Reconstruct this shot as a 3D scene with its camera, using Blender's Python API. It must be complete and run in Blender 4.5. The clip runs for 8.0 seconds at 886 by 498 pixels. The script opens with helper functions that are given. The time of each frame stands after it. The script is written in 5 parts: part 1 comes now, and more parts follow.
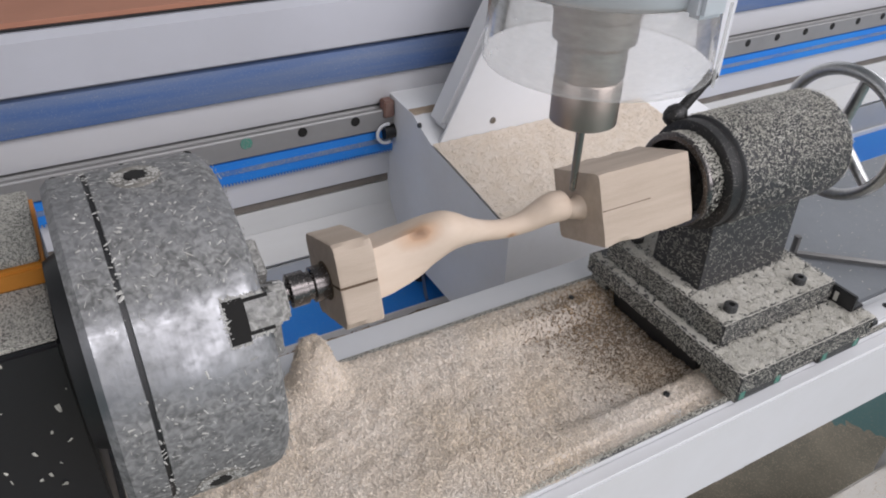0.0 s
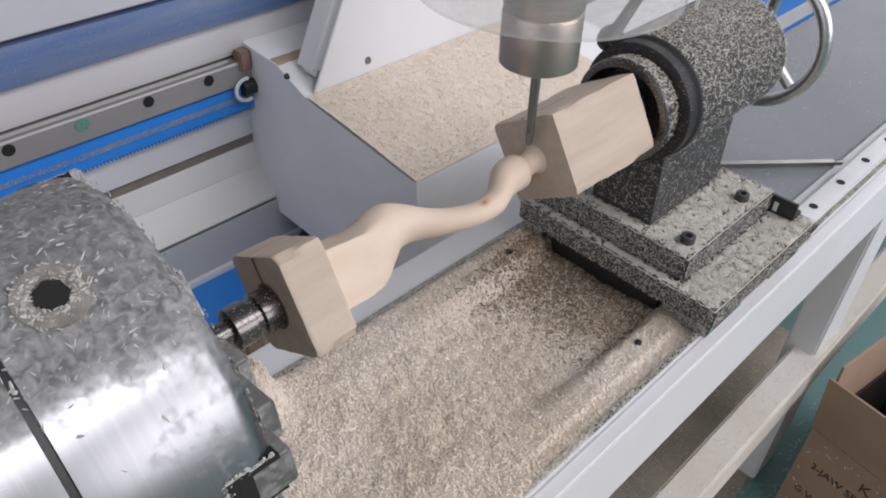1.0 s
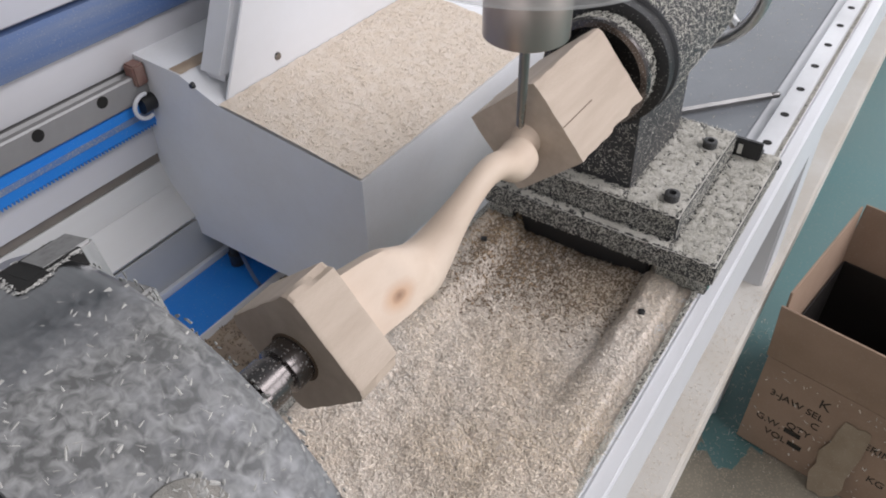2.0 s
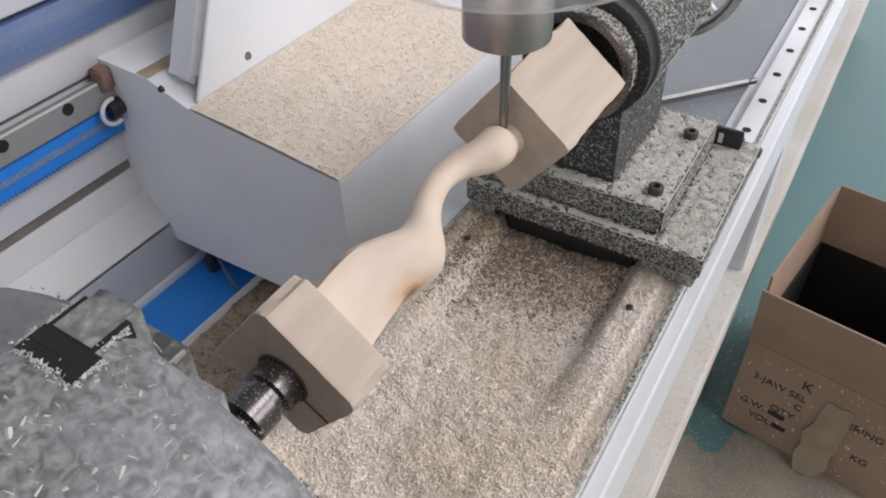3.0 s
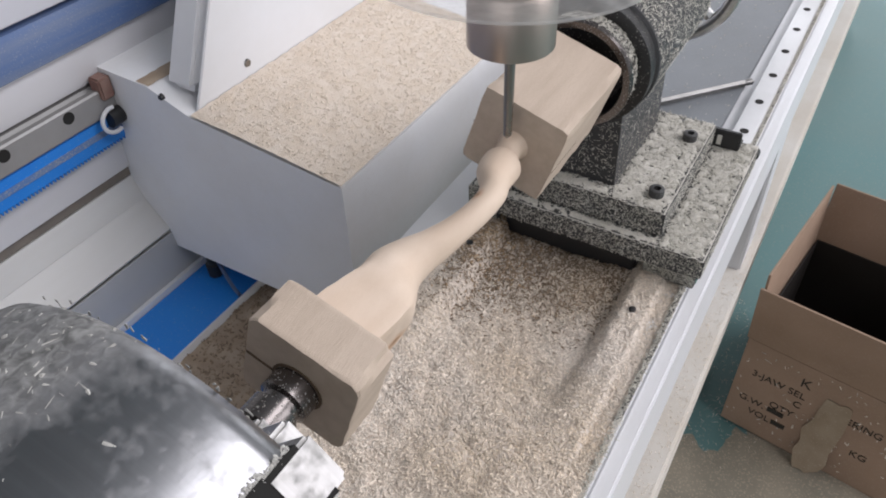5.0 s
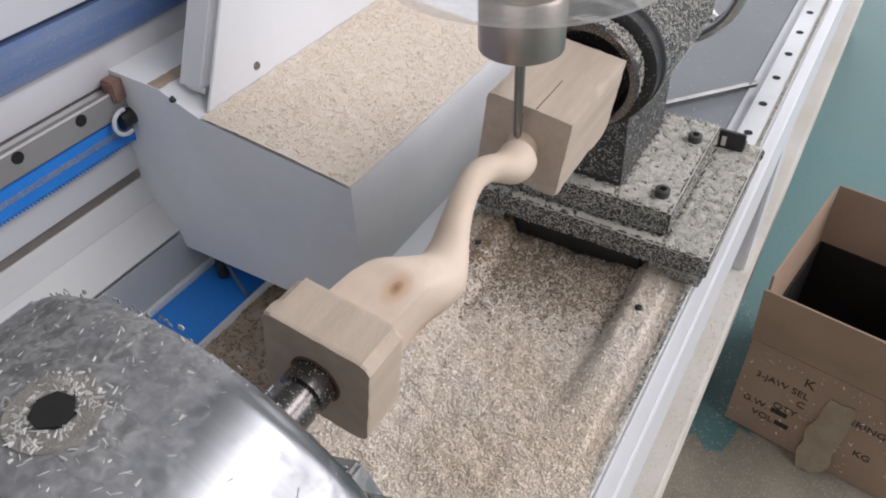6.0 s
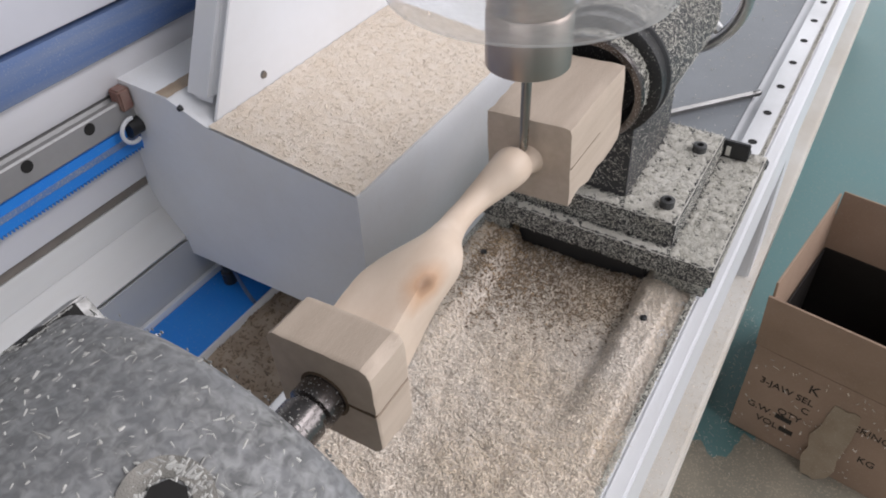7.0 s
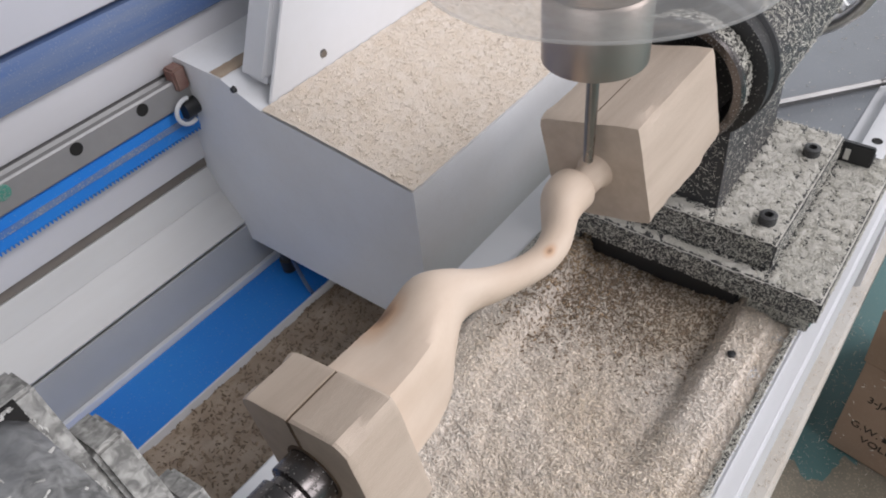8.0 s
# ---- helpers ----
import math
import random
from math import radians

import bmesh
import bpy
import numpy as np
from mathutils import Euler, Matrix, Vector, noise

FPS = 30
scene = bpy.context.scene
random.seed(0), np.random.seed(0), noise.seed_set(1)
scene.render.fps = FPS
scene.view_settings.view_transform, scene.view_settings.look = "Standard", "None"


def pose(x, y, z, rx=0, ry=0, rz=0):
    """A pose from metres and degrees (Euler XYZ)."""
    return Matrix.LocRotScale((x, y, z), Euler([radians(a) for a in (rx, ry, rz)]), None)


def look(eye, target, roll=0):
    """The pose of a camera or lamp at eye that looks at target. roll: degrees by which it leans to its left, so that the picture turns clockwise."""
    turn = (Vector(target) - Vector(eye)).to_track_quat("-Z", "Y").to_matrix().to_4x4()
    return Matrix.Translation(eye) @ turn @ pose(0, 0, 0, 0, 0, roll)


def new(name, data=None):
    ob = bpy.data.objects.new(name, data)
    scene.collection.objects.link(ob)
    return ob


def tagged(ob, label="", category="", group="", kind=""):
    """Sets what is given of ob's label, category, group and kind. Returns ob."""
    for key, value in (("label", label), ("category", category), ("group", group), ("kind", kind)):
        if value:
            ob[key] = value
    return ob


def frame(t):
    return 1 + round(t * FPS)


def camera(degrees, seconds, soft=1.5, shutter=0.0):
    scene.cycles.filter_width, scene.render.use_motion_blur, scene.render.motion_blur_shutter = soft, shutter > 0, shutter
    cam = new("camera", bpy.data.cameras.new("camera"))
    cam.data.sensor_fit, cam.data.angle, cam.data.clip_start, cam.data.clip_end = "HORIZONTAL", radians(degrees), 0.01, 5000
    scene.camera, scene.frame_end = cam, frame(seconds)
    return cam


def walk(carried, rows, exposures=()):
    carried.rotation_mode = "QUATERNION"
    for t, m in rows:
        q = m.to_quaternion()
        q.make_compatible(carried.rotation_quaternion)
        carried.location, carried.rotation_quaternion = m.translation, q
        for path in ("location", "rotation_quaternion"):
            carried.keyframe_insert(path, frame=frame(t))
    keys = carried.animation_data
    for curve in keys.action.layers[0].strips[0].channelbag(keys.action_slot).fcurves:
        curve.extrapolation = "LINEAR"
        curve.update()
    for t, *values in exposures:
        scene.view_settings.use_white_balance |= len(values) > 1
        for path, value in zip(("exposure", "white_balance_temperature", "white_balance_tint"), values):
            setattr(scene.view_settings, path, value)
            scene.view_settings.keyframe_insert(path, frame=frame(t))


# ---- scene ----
cam = camera(60.7, 8.0, soft=1.9)
PATH = [
    (0, (0.113, 0.087, 1.136), (0.942, 1.512, 0.003), 2.0),
    (0.5, (0.133, 0.125, 1.126), (0.957, 1.516, -0.052), 1.3),
    (0.8, (0.131, 0.170, 1.106), (1.049, 1.416, -0.161), 1.0),
    (1, (0.108, 0.209, 1.11), (1.201, 1.295, -0.165), 1.8),
    (1.5, (0.086, 0.272, 1.111), (1.301, 1.203, -0.176), -0.2),
    (2, (0.102, 0.291, 1.089), (1.344, 1.143, -0.227), -1.0),
    (3.5, (0.112, 0.305, 1.089), (1.374, 1.092, -0.249), -1.6),
    (4, (0.113, 0.306, 1.09), (1.378, 1.088, -0.247), -1.7),
    (4.5, (0.111, 0.308, 1.092), (1.377, 1.087, -0.246), -1.9),
    (6, (0.096, 0.308, 1.099), (1.365, 1.096, -0.231), -2.1),
    (6.5, (0.093, 0.31, 1.101), (1.359, 1.105, -0.228), -2.3),
    (7, (0.096, 0.31, 1.107), (1.363, 1.108, -0.219), -2.3),
    (7.5, (0.138, 0.313, 1.092), (1.318, 1.211, -0.25), -4.6),
    (8, (0.172, 0.330, 1.079), (1.263, 1.294, -0.291), -6.4),
]
walk(cam, [(t, look(eye, target, roll)) for t, eye, target, roll in PATH], [(0, -0.18), (1.0, -0.12), (3.0, 0.0), (4.7, 0.0), (8, 0.02)])

# ---- light ----
AY, AZ = 0.472, 0.832          # the lathe's axis runs along x at this y and z
world = bpy.data.worlds.new("hall_air")
scene.world = world
world.use_nodes = True
world.node_tree.nodes["Background"].inputs[0].default_value = (0.75, 0.83, 1.0, 1)
world.node_tree.nodes["Background"].inputs[1].default_value = 0.3


def area_lamp(name, m, sx, sy, power, colour):
    d = bpy.data.lights.new(name, "AREA")
    d.shape, d.size, d.size_y, d.energy, d.color = "RECTANGLE", sx, sy, power, colour
    o = new(name, d)
    o.matrix_world = m
    return o


area_lamp("window_light", look((3.0, -3.9, 2.3), (1.0, 1.0, 0.6)), 5.0, 2.2, 150, (0.985, 0.955, 1.0))
area_lamp("side_window_light", look((6.9, 1.5, 2.3), (0.5, 0.5, 0.7)), 4.0, 2.2, 110, (0.95, 0.95, 1.0))
# fill lamp added to brighten faces towards -x; no window is known there
area_lamp("west_fill_light", look((-3.9, 0.3, 2.1), (0.6, 0.6, 0.7)), 3.9, 2.1, 36, (0.985, 0.955, 1.0))
area_lamp("ceiling_light_glow", look((1.4, -1.9, 3.9), (0.8, 0.4, 0.6)), 4.5, 1.8, 168, (0.985, 0.955, 1.0))


# ---- materials ----
def nodes_of(m):
    m.use_nodes = True
    t = m.node_tree
    return t, t.nodes, t.links, t.nodes["Principled BSDF"]


def mat(name, colour, rough=0.5, metal=0.0, colour2=None, scale=8.0, bump=0.0, bump_scale=200.0, stretch=(1, 1, 1), spots=0.0, spot_colour=(0.6, 0.5, 0.36), spot_scale=120.0, spot_cover=0.5, coat=0.0):
    """Two-scale noise colour, fine relief, and flecks of wood dust of a given cover."""
    m = bpy.data.materials.new(name)
    t, n, l, b = nodes_of(m)
    b.inputs["Metallic"].default_value = metal
    b.inputs["Coat Weight"].default_value = coat
    tc = n.new("ShaderNodeTexCoord")
    mp = n.new("ShaderNodeMapping")
    mp.inputs["Scale"].default_value = stretch
    l.new(tc.outputs["Object"], mp.inputs[0])
    big = n.new("ShaderNodeTexNoise")
    big.inputs["Scale"].default_value, big.inputs["Detail"].default_value = scale, 5
    fine = n.new("ShaderNodeTexNoise")
    fine.inputs["Scale"].default_value, fine.inputs["Detail"].default_value = scale * 14, 3
    l.new(mp.outputs[0], big.inputs[0])
    l.new(mp.outputs[0], fine.inputs[0])
    mix = n.new("ShaderNodeMix")
    mix.data_type = "RGBA"
    mix.inputs[6].default_value = (*colour, 1)
    mix.inputs[7].default_value = (*(colour2 or [c * 0.82 for c in colour]), 1)
    add = n.new("ShaderNodeMath")
    add.operation = "MULTIPLY_ADD"
    add.inputs[1].default_value = 0.35
    l.new(fine.outputs[0], add.inputs[0])
    ramp = n.new("ShaderNodeMapRange")
    ramp.inputs[1].default_value, ramp.inputs[2].default_value = 0.35, 0.65
    l.new(big.outputs[0], ramp.inputs[0])
    sc = n.new("ShaderNodeMath")
    sc.operation = "MULTIPLY"
    sc.inputs[1].default_value = 0.7
    l.new(ramp.outputs[0], sc.inputs[0])
    l.new(sc.outputs[0], add.inputs[2])
    l.new(add.outputs[0], mix.inputs[0])
    out_colour = mix.outputs[2]
    rr = n.new("ShaderNodeMapRange")
    rr.inputs[3].default_value, rr.inputs[4].default_value = rough * 0.85, min(1, rough * 1.2)
    l.new(big.outputs[0], rr.inputs[0])
    out_rough = rr.outputs[0]
    height = fine.outputs[0]
    if spots:
        vo = n.new("ShaderNodeTexVoronoi")
        vo.inputs["Scale"].default_value = spot_scale
        vo.inputs["Randomness"].default_value = 1
        warp = n.new("ShaderNodeTexNoise")
        warp.inputs["Scale"].default_value = spot_scale * 0.7
        l.new(tc.outputs["Object"], warp.inputs[0])
        vm = n.new("ShaderNodeVectorMath")
        vm.operation = "MULTIPLY_ADD"
        vm.inputs[1].default_value = (1.6 / spot_scale,) * 3
        l.new(warp.outputs["Color"], vm.inputs[0])
        l.new(tc.outputs["Object"], vm.inputs[2])
        l.new(vm.outputs[0], vo.inputs["Vector"])
        patch = n.new("ShaderNodeTexNoise")
        patch.inputs["Scale"].default_value, patch.inputs["Detail"].default_value = spot_scale / 3, 5
        l.new(tc.outputs["Object"], patch.inputs[0])
        lim = n.new("ShaderNodeMath")
        lim.operation = "MULTIPLY"
        lim.inputs[1].default_value = spot_cover * 1.3
        l.new(patch.outputs[0], lim.inputs[0])
        lt = n.new("ShaderNodeMapRange")
        lt.inputs[1].default_value, lt.inputs[2].default_value = -0.06, 0.06
        sub = n.new("ShaderNodeMath")
        sub.operation = "SUBTRACT"
        l.new(lim.outputs[0], sub.inputs[0])
        l.new(vo.outputs["Distance"], sub.inputs[1])
        l.new(sub.outputs[0], lt.inputs[0])
        fac = n.new("ShaderNodeMath")
        fac.operation = "MULTIPLY"
        fac.inputs[1].default_value = spots
        l.new(lt.outputs[0], fac.inputs[0])
        mx = n.new("ShaderNodeMix")
        mx.data_type = "RGBA"
        mx.inputs[7].default_value = (*spot_colour, 1)
        l.new(fac.outputs[0], mx.inputs[0])
        l.new(out_colour, mx.inputs[6])
        out_colour = mx.outputs[2]
        rx = n.new("ShaderNodeMix")
        rx.inputs[3].default_value = 0.9
        l.new(fac.outputs[0], rx.inputs[0])
        l.new(out_rough, rx.inputs[2])
        out_rough = rx.outputs[0]
        mm = n.new("ShaderNodeMath")
        mm.operation = "MULTIPLY_ADD"
        mm.inputs[1].default_value, mm.inputs[2].default_value = -metal, metal
        l.new(fac.outputs[0], mm.inputs[0])
        l.new(mm.outputs[0], b.inputs["Metallic"])
        height = fac.outputs[0]
    l.new(out_colour, b.inputs["Base Color"])
    l.new(out_rough, b.inputs["Roughness"])
    if bump:
        bp = n.new("ShaderNodeBump")
        bp.inputs["Strength"].default_value, bp.inputs["Distance"].default_value = bump, 0.001
        l.new(height, bp.inputs["Height"])
        l.new(bp.outputs[0], b.inputs["Normal"])
    return m


CHIP = (0.55, 0.46, 0.34)
M_WHITE = mat("white_enamel", (0.73, 0.74, 0.765), 0.38, colour2=(0.66, 0.66, 0.665), scale=5, bump=0.05)
M_WHITE_DUSTY = mat("dusty_white_enamel", (0.66, 0.64, 0.60), 0.55, colour2=(0.54, 0.49, 0.42), scale=7, bump=0.1, spots=0.3, spot_scale=500, spot_cover=0.3, spot_colour=CHIP)
M_HOUSING = mat("soiled_white_enamel", (0.80, 0.81, 0.83), 0.42, colour2=(0.72, 0.715, 0.71), scale=7, bump=0.06, spots=0.25, spot_scale=420, spot_cover=0.25, spot_colour=(0.55, 0.5, 0.42))
M_BEAM = mat("pale_grey_enamel", (0.56, 0.57, 0.62), 0.32, colour2=(0.50, 0.505, 0.54), scale=3, bump=0.04)
M_GUARD = mat("dusty_off_white_enamel", (0.70, 0.70, 0.69), 0.5, colour2=(0.60, 0.59, 0.57), scale=5, bump=0.06, stretch=(0.3, 2, 2))
M_CLAMP = mat("zinc_plated_steel", (0.72, 0.74, 0.77), 0.4, 0.55, colour2=(0.62, 0.64, 0.67), scale=20, bump=0.05)
M_ROOF = mat("grey_sheet_roof", (0.42, 0.425, 0.44), 0.7, scale=2, bump=0.1)
M_SOCKET = mat("dust_packed_socket", (0.30, 0.28, 0.25), 0.8, colour2=(0.14, 0.135, 0.12), scale=120, bump=0.6)
M_PANEL = mat("worn_off_white_enamel", (0.66, 0.66, 0.685), 0.4, colour2=(0.59, 0.585, 0.60), scale=4, bump=0.05, stretch=(0.3, 2, 2))
# near-black that stands for the shade inside the open carton
M_INSIDE_SHADE = mat("carton_inside_shade", (0.018, 0.015, 0.013), 0.6, scale=20, bump=0.3)
M_GREY = mat("grey_enamel", (0.48, 0.49, 0.50), 0.5, scale=4, bump=0.05)
M_PLATE = mat("dusty_grey_plate", (0.20, 0.216, 0.238), 0.55, colour2=(0.17, 0.18, 0.19), scale=6, bump=0.1, spots=0.4, spot_scale=700, spot_cover=0.3, spot_colour=(0.40, 0.385, 0.35))
M_BLUE = mat("blue_enamel", (0.018, 0.20, 0.68), 0.42, colour2=(0.025, 0.24, 0.70), scale=8, spots=0.55, spot_scale=300, spot_cover=0.18, spot_colour=(0.45, 0.5, 0.55))
M_BLUE_DUSTY = mat("dusty_blue_enamel", (0.03, 0.10, 0.30), 0.42, colour2=(0.15, 0.19, 0.28), scale=10, stretch=(0.25, 5, 5), spots=0.28, spot_scale=420, spot_cover=0.34, spot_colour=(0.34, 0.36, 0.38))
M_STEEL = mat("brushed_steel", (0.62, 0.62, 0.62), 0.3, 1.0, colour2=(0.5, 0.5, 0.5), scale=10, bump=0.1, stretch=(1, 30, 30))
M_GRIME = mat("grimy_brown_film", (0.16, 0.14, 0.12), 0.8, colour2=(0.24, 0.21, 0.18), scale=20)
M_RACK_DUST = mat("dust_on_blue", (0.03, 0.16, 0.50), 0.6, colour2=(0.20, 0.24, 0.30), scale=14, spots=0.7, spot_scale=420, spot_cover=0.45, spot_colour=(0.40, 0.38, 0.34))
M_DARKSTEEL = mat("dark_steel", (0.33, 0.31, 0.29), 0.27, 1.0, scale=30, bump=0.15)
M_RAIL = mat("ground_rail_steel", (0.36, 0.355, 0.35), 0.55, 0.5, scale=10, bump=0.05)
M_RAIL_BRIGHT = mat("bright_rail_steel", (0.68, 0.68, 0.69), 0.45, 0.3, scale=10, bump=0.05)
M_KEY = mat("dull_key_steel", (0.24, 0.235, 0.23), 0.4, 0.9, scale=30, bump=0.1)
M_BLACK = mat("black_paint", (0.02, 0.02, 0.021), 0.45, scale=20, bump=0.1)
M_HOLE = mat("dark_hollow", (0.012, 0.011, 0.010), 0.95)
M_CAST = mat("dusty_black_casting", (0.030, 0.030, 0.031), 0.55, colour2=(0.05, 0.05, 0.05), scale=20, bump=0.4, spots=0.7, spot_scale=1150, spot_cover=0.30, spot_colour=(0.36, 0.355, 0.33))
M_CAST_LIGHT = mat("thinly_dusted_casting", (0.036, 0.036, 0.038), 0.5, scale=20, bump=0.4, spots=0.5, spot_scale=1300, spot_cover=0.18, spot_colour=(0.30, 0.295, 0.28))
M_FLECK = mat("flecked_black_ring", (0.016, 0.015, 0.015), 0.45, scale=20, bump=0.3, spots=0.7, spot_scale=520, spot_cover=0.24, spot_colour=(0.42, 0.40, 0.36))
M_CAST_HEAVY = mat("thickly_dusted_casting", (0.08, 0.08, 0.075), 0.7, scale=20, bump=0.7, spots=0.95, spot_scale=2000, spot_cover=0.9, spot_colour=(0.56, 0.54, 0.48))
M_DUST = mat("sawdust", (0.72, 0.65, 0.58), 0.9, colour2=(0.56, 0.475, 0.39), scale=14, bump=1.0)
M_FILM = mat("grey_dust_film", (0.60, 0.575, 0.52), 0.9, colour2=(0.46, 0.44, 0.39), scale=30, bump=0.8, spots=0.85, spot_scale=800, spot_cover=0.21, spot_colour=(0.06, 0.06, 0.058))
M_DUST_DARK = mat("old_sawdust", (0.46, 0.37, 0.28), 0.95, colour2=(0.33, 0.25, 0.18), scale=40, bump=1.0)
M_WOOD = mat("pale_sawn_wood", (0.53, 0.435, 0.35), 0.66, colour2=(0.44, 0.355, 0.28), scale=14, bump=0.35, stretch=(1, 9, 9))
M_WOODCUT = mat("fresh_carved_wood", (0.67, 0.55, 0.445), 0.6, colour2=(0.60, 0.475, 0.37), scale=12, bump=0.1, stretch=(1.2, 6, 6))
M_CARD = mat("brown_cardboard", (0.36, 0.25, 0.18), 0.85, colour2=(0.29, 0.20, 0.14), scale=9, bump=0.2, spots=0.35, spot_scale=300, spot_cover=0.36, spot_colour=(0.42, 0.34, 0.27))
M_TAPE = mat("brown_tape", (0.36, 0.29, 0.21), 0.4, colour2=(0.27, 0.205, 0.14), scale=30, bump=0.6, spots=0.4, spot_scale=260, spot_cover=0.35, spot_colour=(0.5, 0.43, 0.34))
M_FLOOR = mat("teal_painted_concrete", (0.085, 0.195, 0.197), 0.5, colour2=(0.12, 0.205, 0.20), scale=4, bump=0.1, spots=0.3, spot_scale=160, spot_cover=0.3, spot_colour=(0.36, 0.33, 0.27))
M_WALL = mat("hall_plaster", (0.78, 0.775, 0.77), 0.8, scale=2, bump=0.1)
M_SALMON = mat("salmon_primer", (0.48, 0.22, 0.14), 0.6, scale=6)
M_ORANGE = mat("orange_paint", (0.55, 0.22, 0.03), 0.45, scale=10)
M_CHIP = mat("wood_chips", (0.82, 0.755, 0.68), 0.85, colour2=(0.75, 0.635, 0.495), scale=11)
M_CHIP_FINE = mat("fine_wood_chips", (0.76, 0.68, 0.59), 0.85, colour2=(0.71, 0.62, 0.51), scale=40)
M_CHIP_PALE = mat("pale_wood_chips", (0.64, 0.62, 0.56), 0.85, colour2=(0.54, 0.52, 0.45), scale=40)
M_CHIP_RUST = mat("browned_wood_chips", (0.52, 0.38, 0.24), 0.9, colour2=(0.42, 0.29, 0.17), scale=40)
# brown of the rear pan's chips, and the trough's shade by the tailstock
M_CHIP_DARK = mat("brown_and_shade_wood_chips", (0.33, 0.25, 0.175), 0.9, colour2=(0.235, 0.172, 0.118), scale=40)
M_CHIP_GREY = mat("grey_wood_chips", (0.52, 0.51, 0.48), 0.85, colour2=(0.40, 0.39, 0.365), scale=40)
M_DUST_PALE = mat("pale_sawdust", (0.74, 0.655, 0.565), 0.9, colour2=(0.68, 0.58, 0.47), scale=60, bump=0.9)
M_FLOOR_DUST = mat("trodden_sawdust", (0.33, 0.29, 0.225), 0.9, colour2=(0.22, 0.205, 0.165), scale=12, bump=0.6, spots=0.5, spot_scale=240, spot_cover=0.5, spot_colour=(0.5, 0.42, 0.31))
M_CRACK = mat("dark_wood_crack", (0.12, 0.08, 0.05), 0.9)
M_GREEN = mat("green_plastic", (0.06, 0.26, 0.20), 0.5, scale=60, spots=0.8, spot_scale=700, spot_cover=0.55, spot_colour=(0.3, 0.3, 0.27))
M_OILY = mat("oily_blackened_steel", (0.17, 0.155, 0.15), 0.24, 0.9, scale=40, bump=0.2, spots=0.8, spot_scale=600, spot_cover=0.30, spot_colour=(0.36, 0.34, 0.31))
M_RED = mat("red_plastic", (0.19, 0.075, 0.06), 0.5, colour2=(0.25, 0.17, 0.14), scale=60)
M_HEAD = mat("flecked_black_paint", (0.016, 0.016, 0.018), 0.4, scale=12, bump=0.1)
M_SPINDLE = mat("warm_turned_steel", (0.47, 0.39, 0.34), 0.36, 1.0, colour2=(0.41, 0.35, 0.31), scale=12, bump=0.03)
for m_ in (M_CHIP_RUST, M_CHIP, M_CHIP_GREY, M_CHIP_PALE, M_CHIP_DARK):
    t_, n_, l_, b_ = nodes_of(m_)
    geo_ = n_.new("ShaderNodeNewGeometry")
    hsv_ = n_.new("ShaderNodeHueSaturation")
    mr_ = n_.new("ShaderNodeMapRange")
    mr_.inputs[3].default_value, mr_.inputs[4].default_value = 0.66, 1.14
    l_.new(geo_.outputs["Random Per Island"], mr_.inputs[0])
    l_.new(mr_.outputs[0], hsv_.inputs["Value"])
    src_ = b_.inputs["Base Color"].links[0].from_socket
    l_.new(src_, hsv_.inputs["Color"])
    l_.new(hsv_.outputs[0], b_.inputs["Base Color"])
M_INK = mat("black_ink", (0.03, 0.025, 0.02), 0.8)


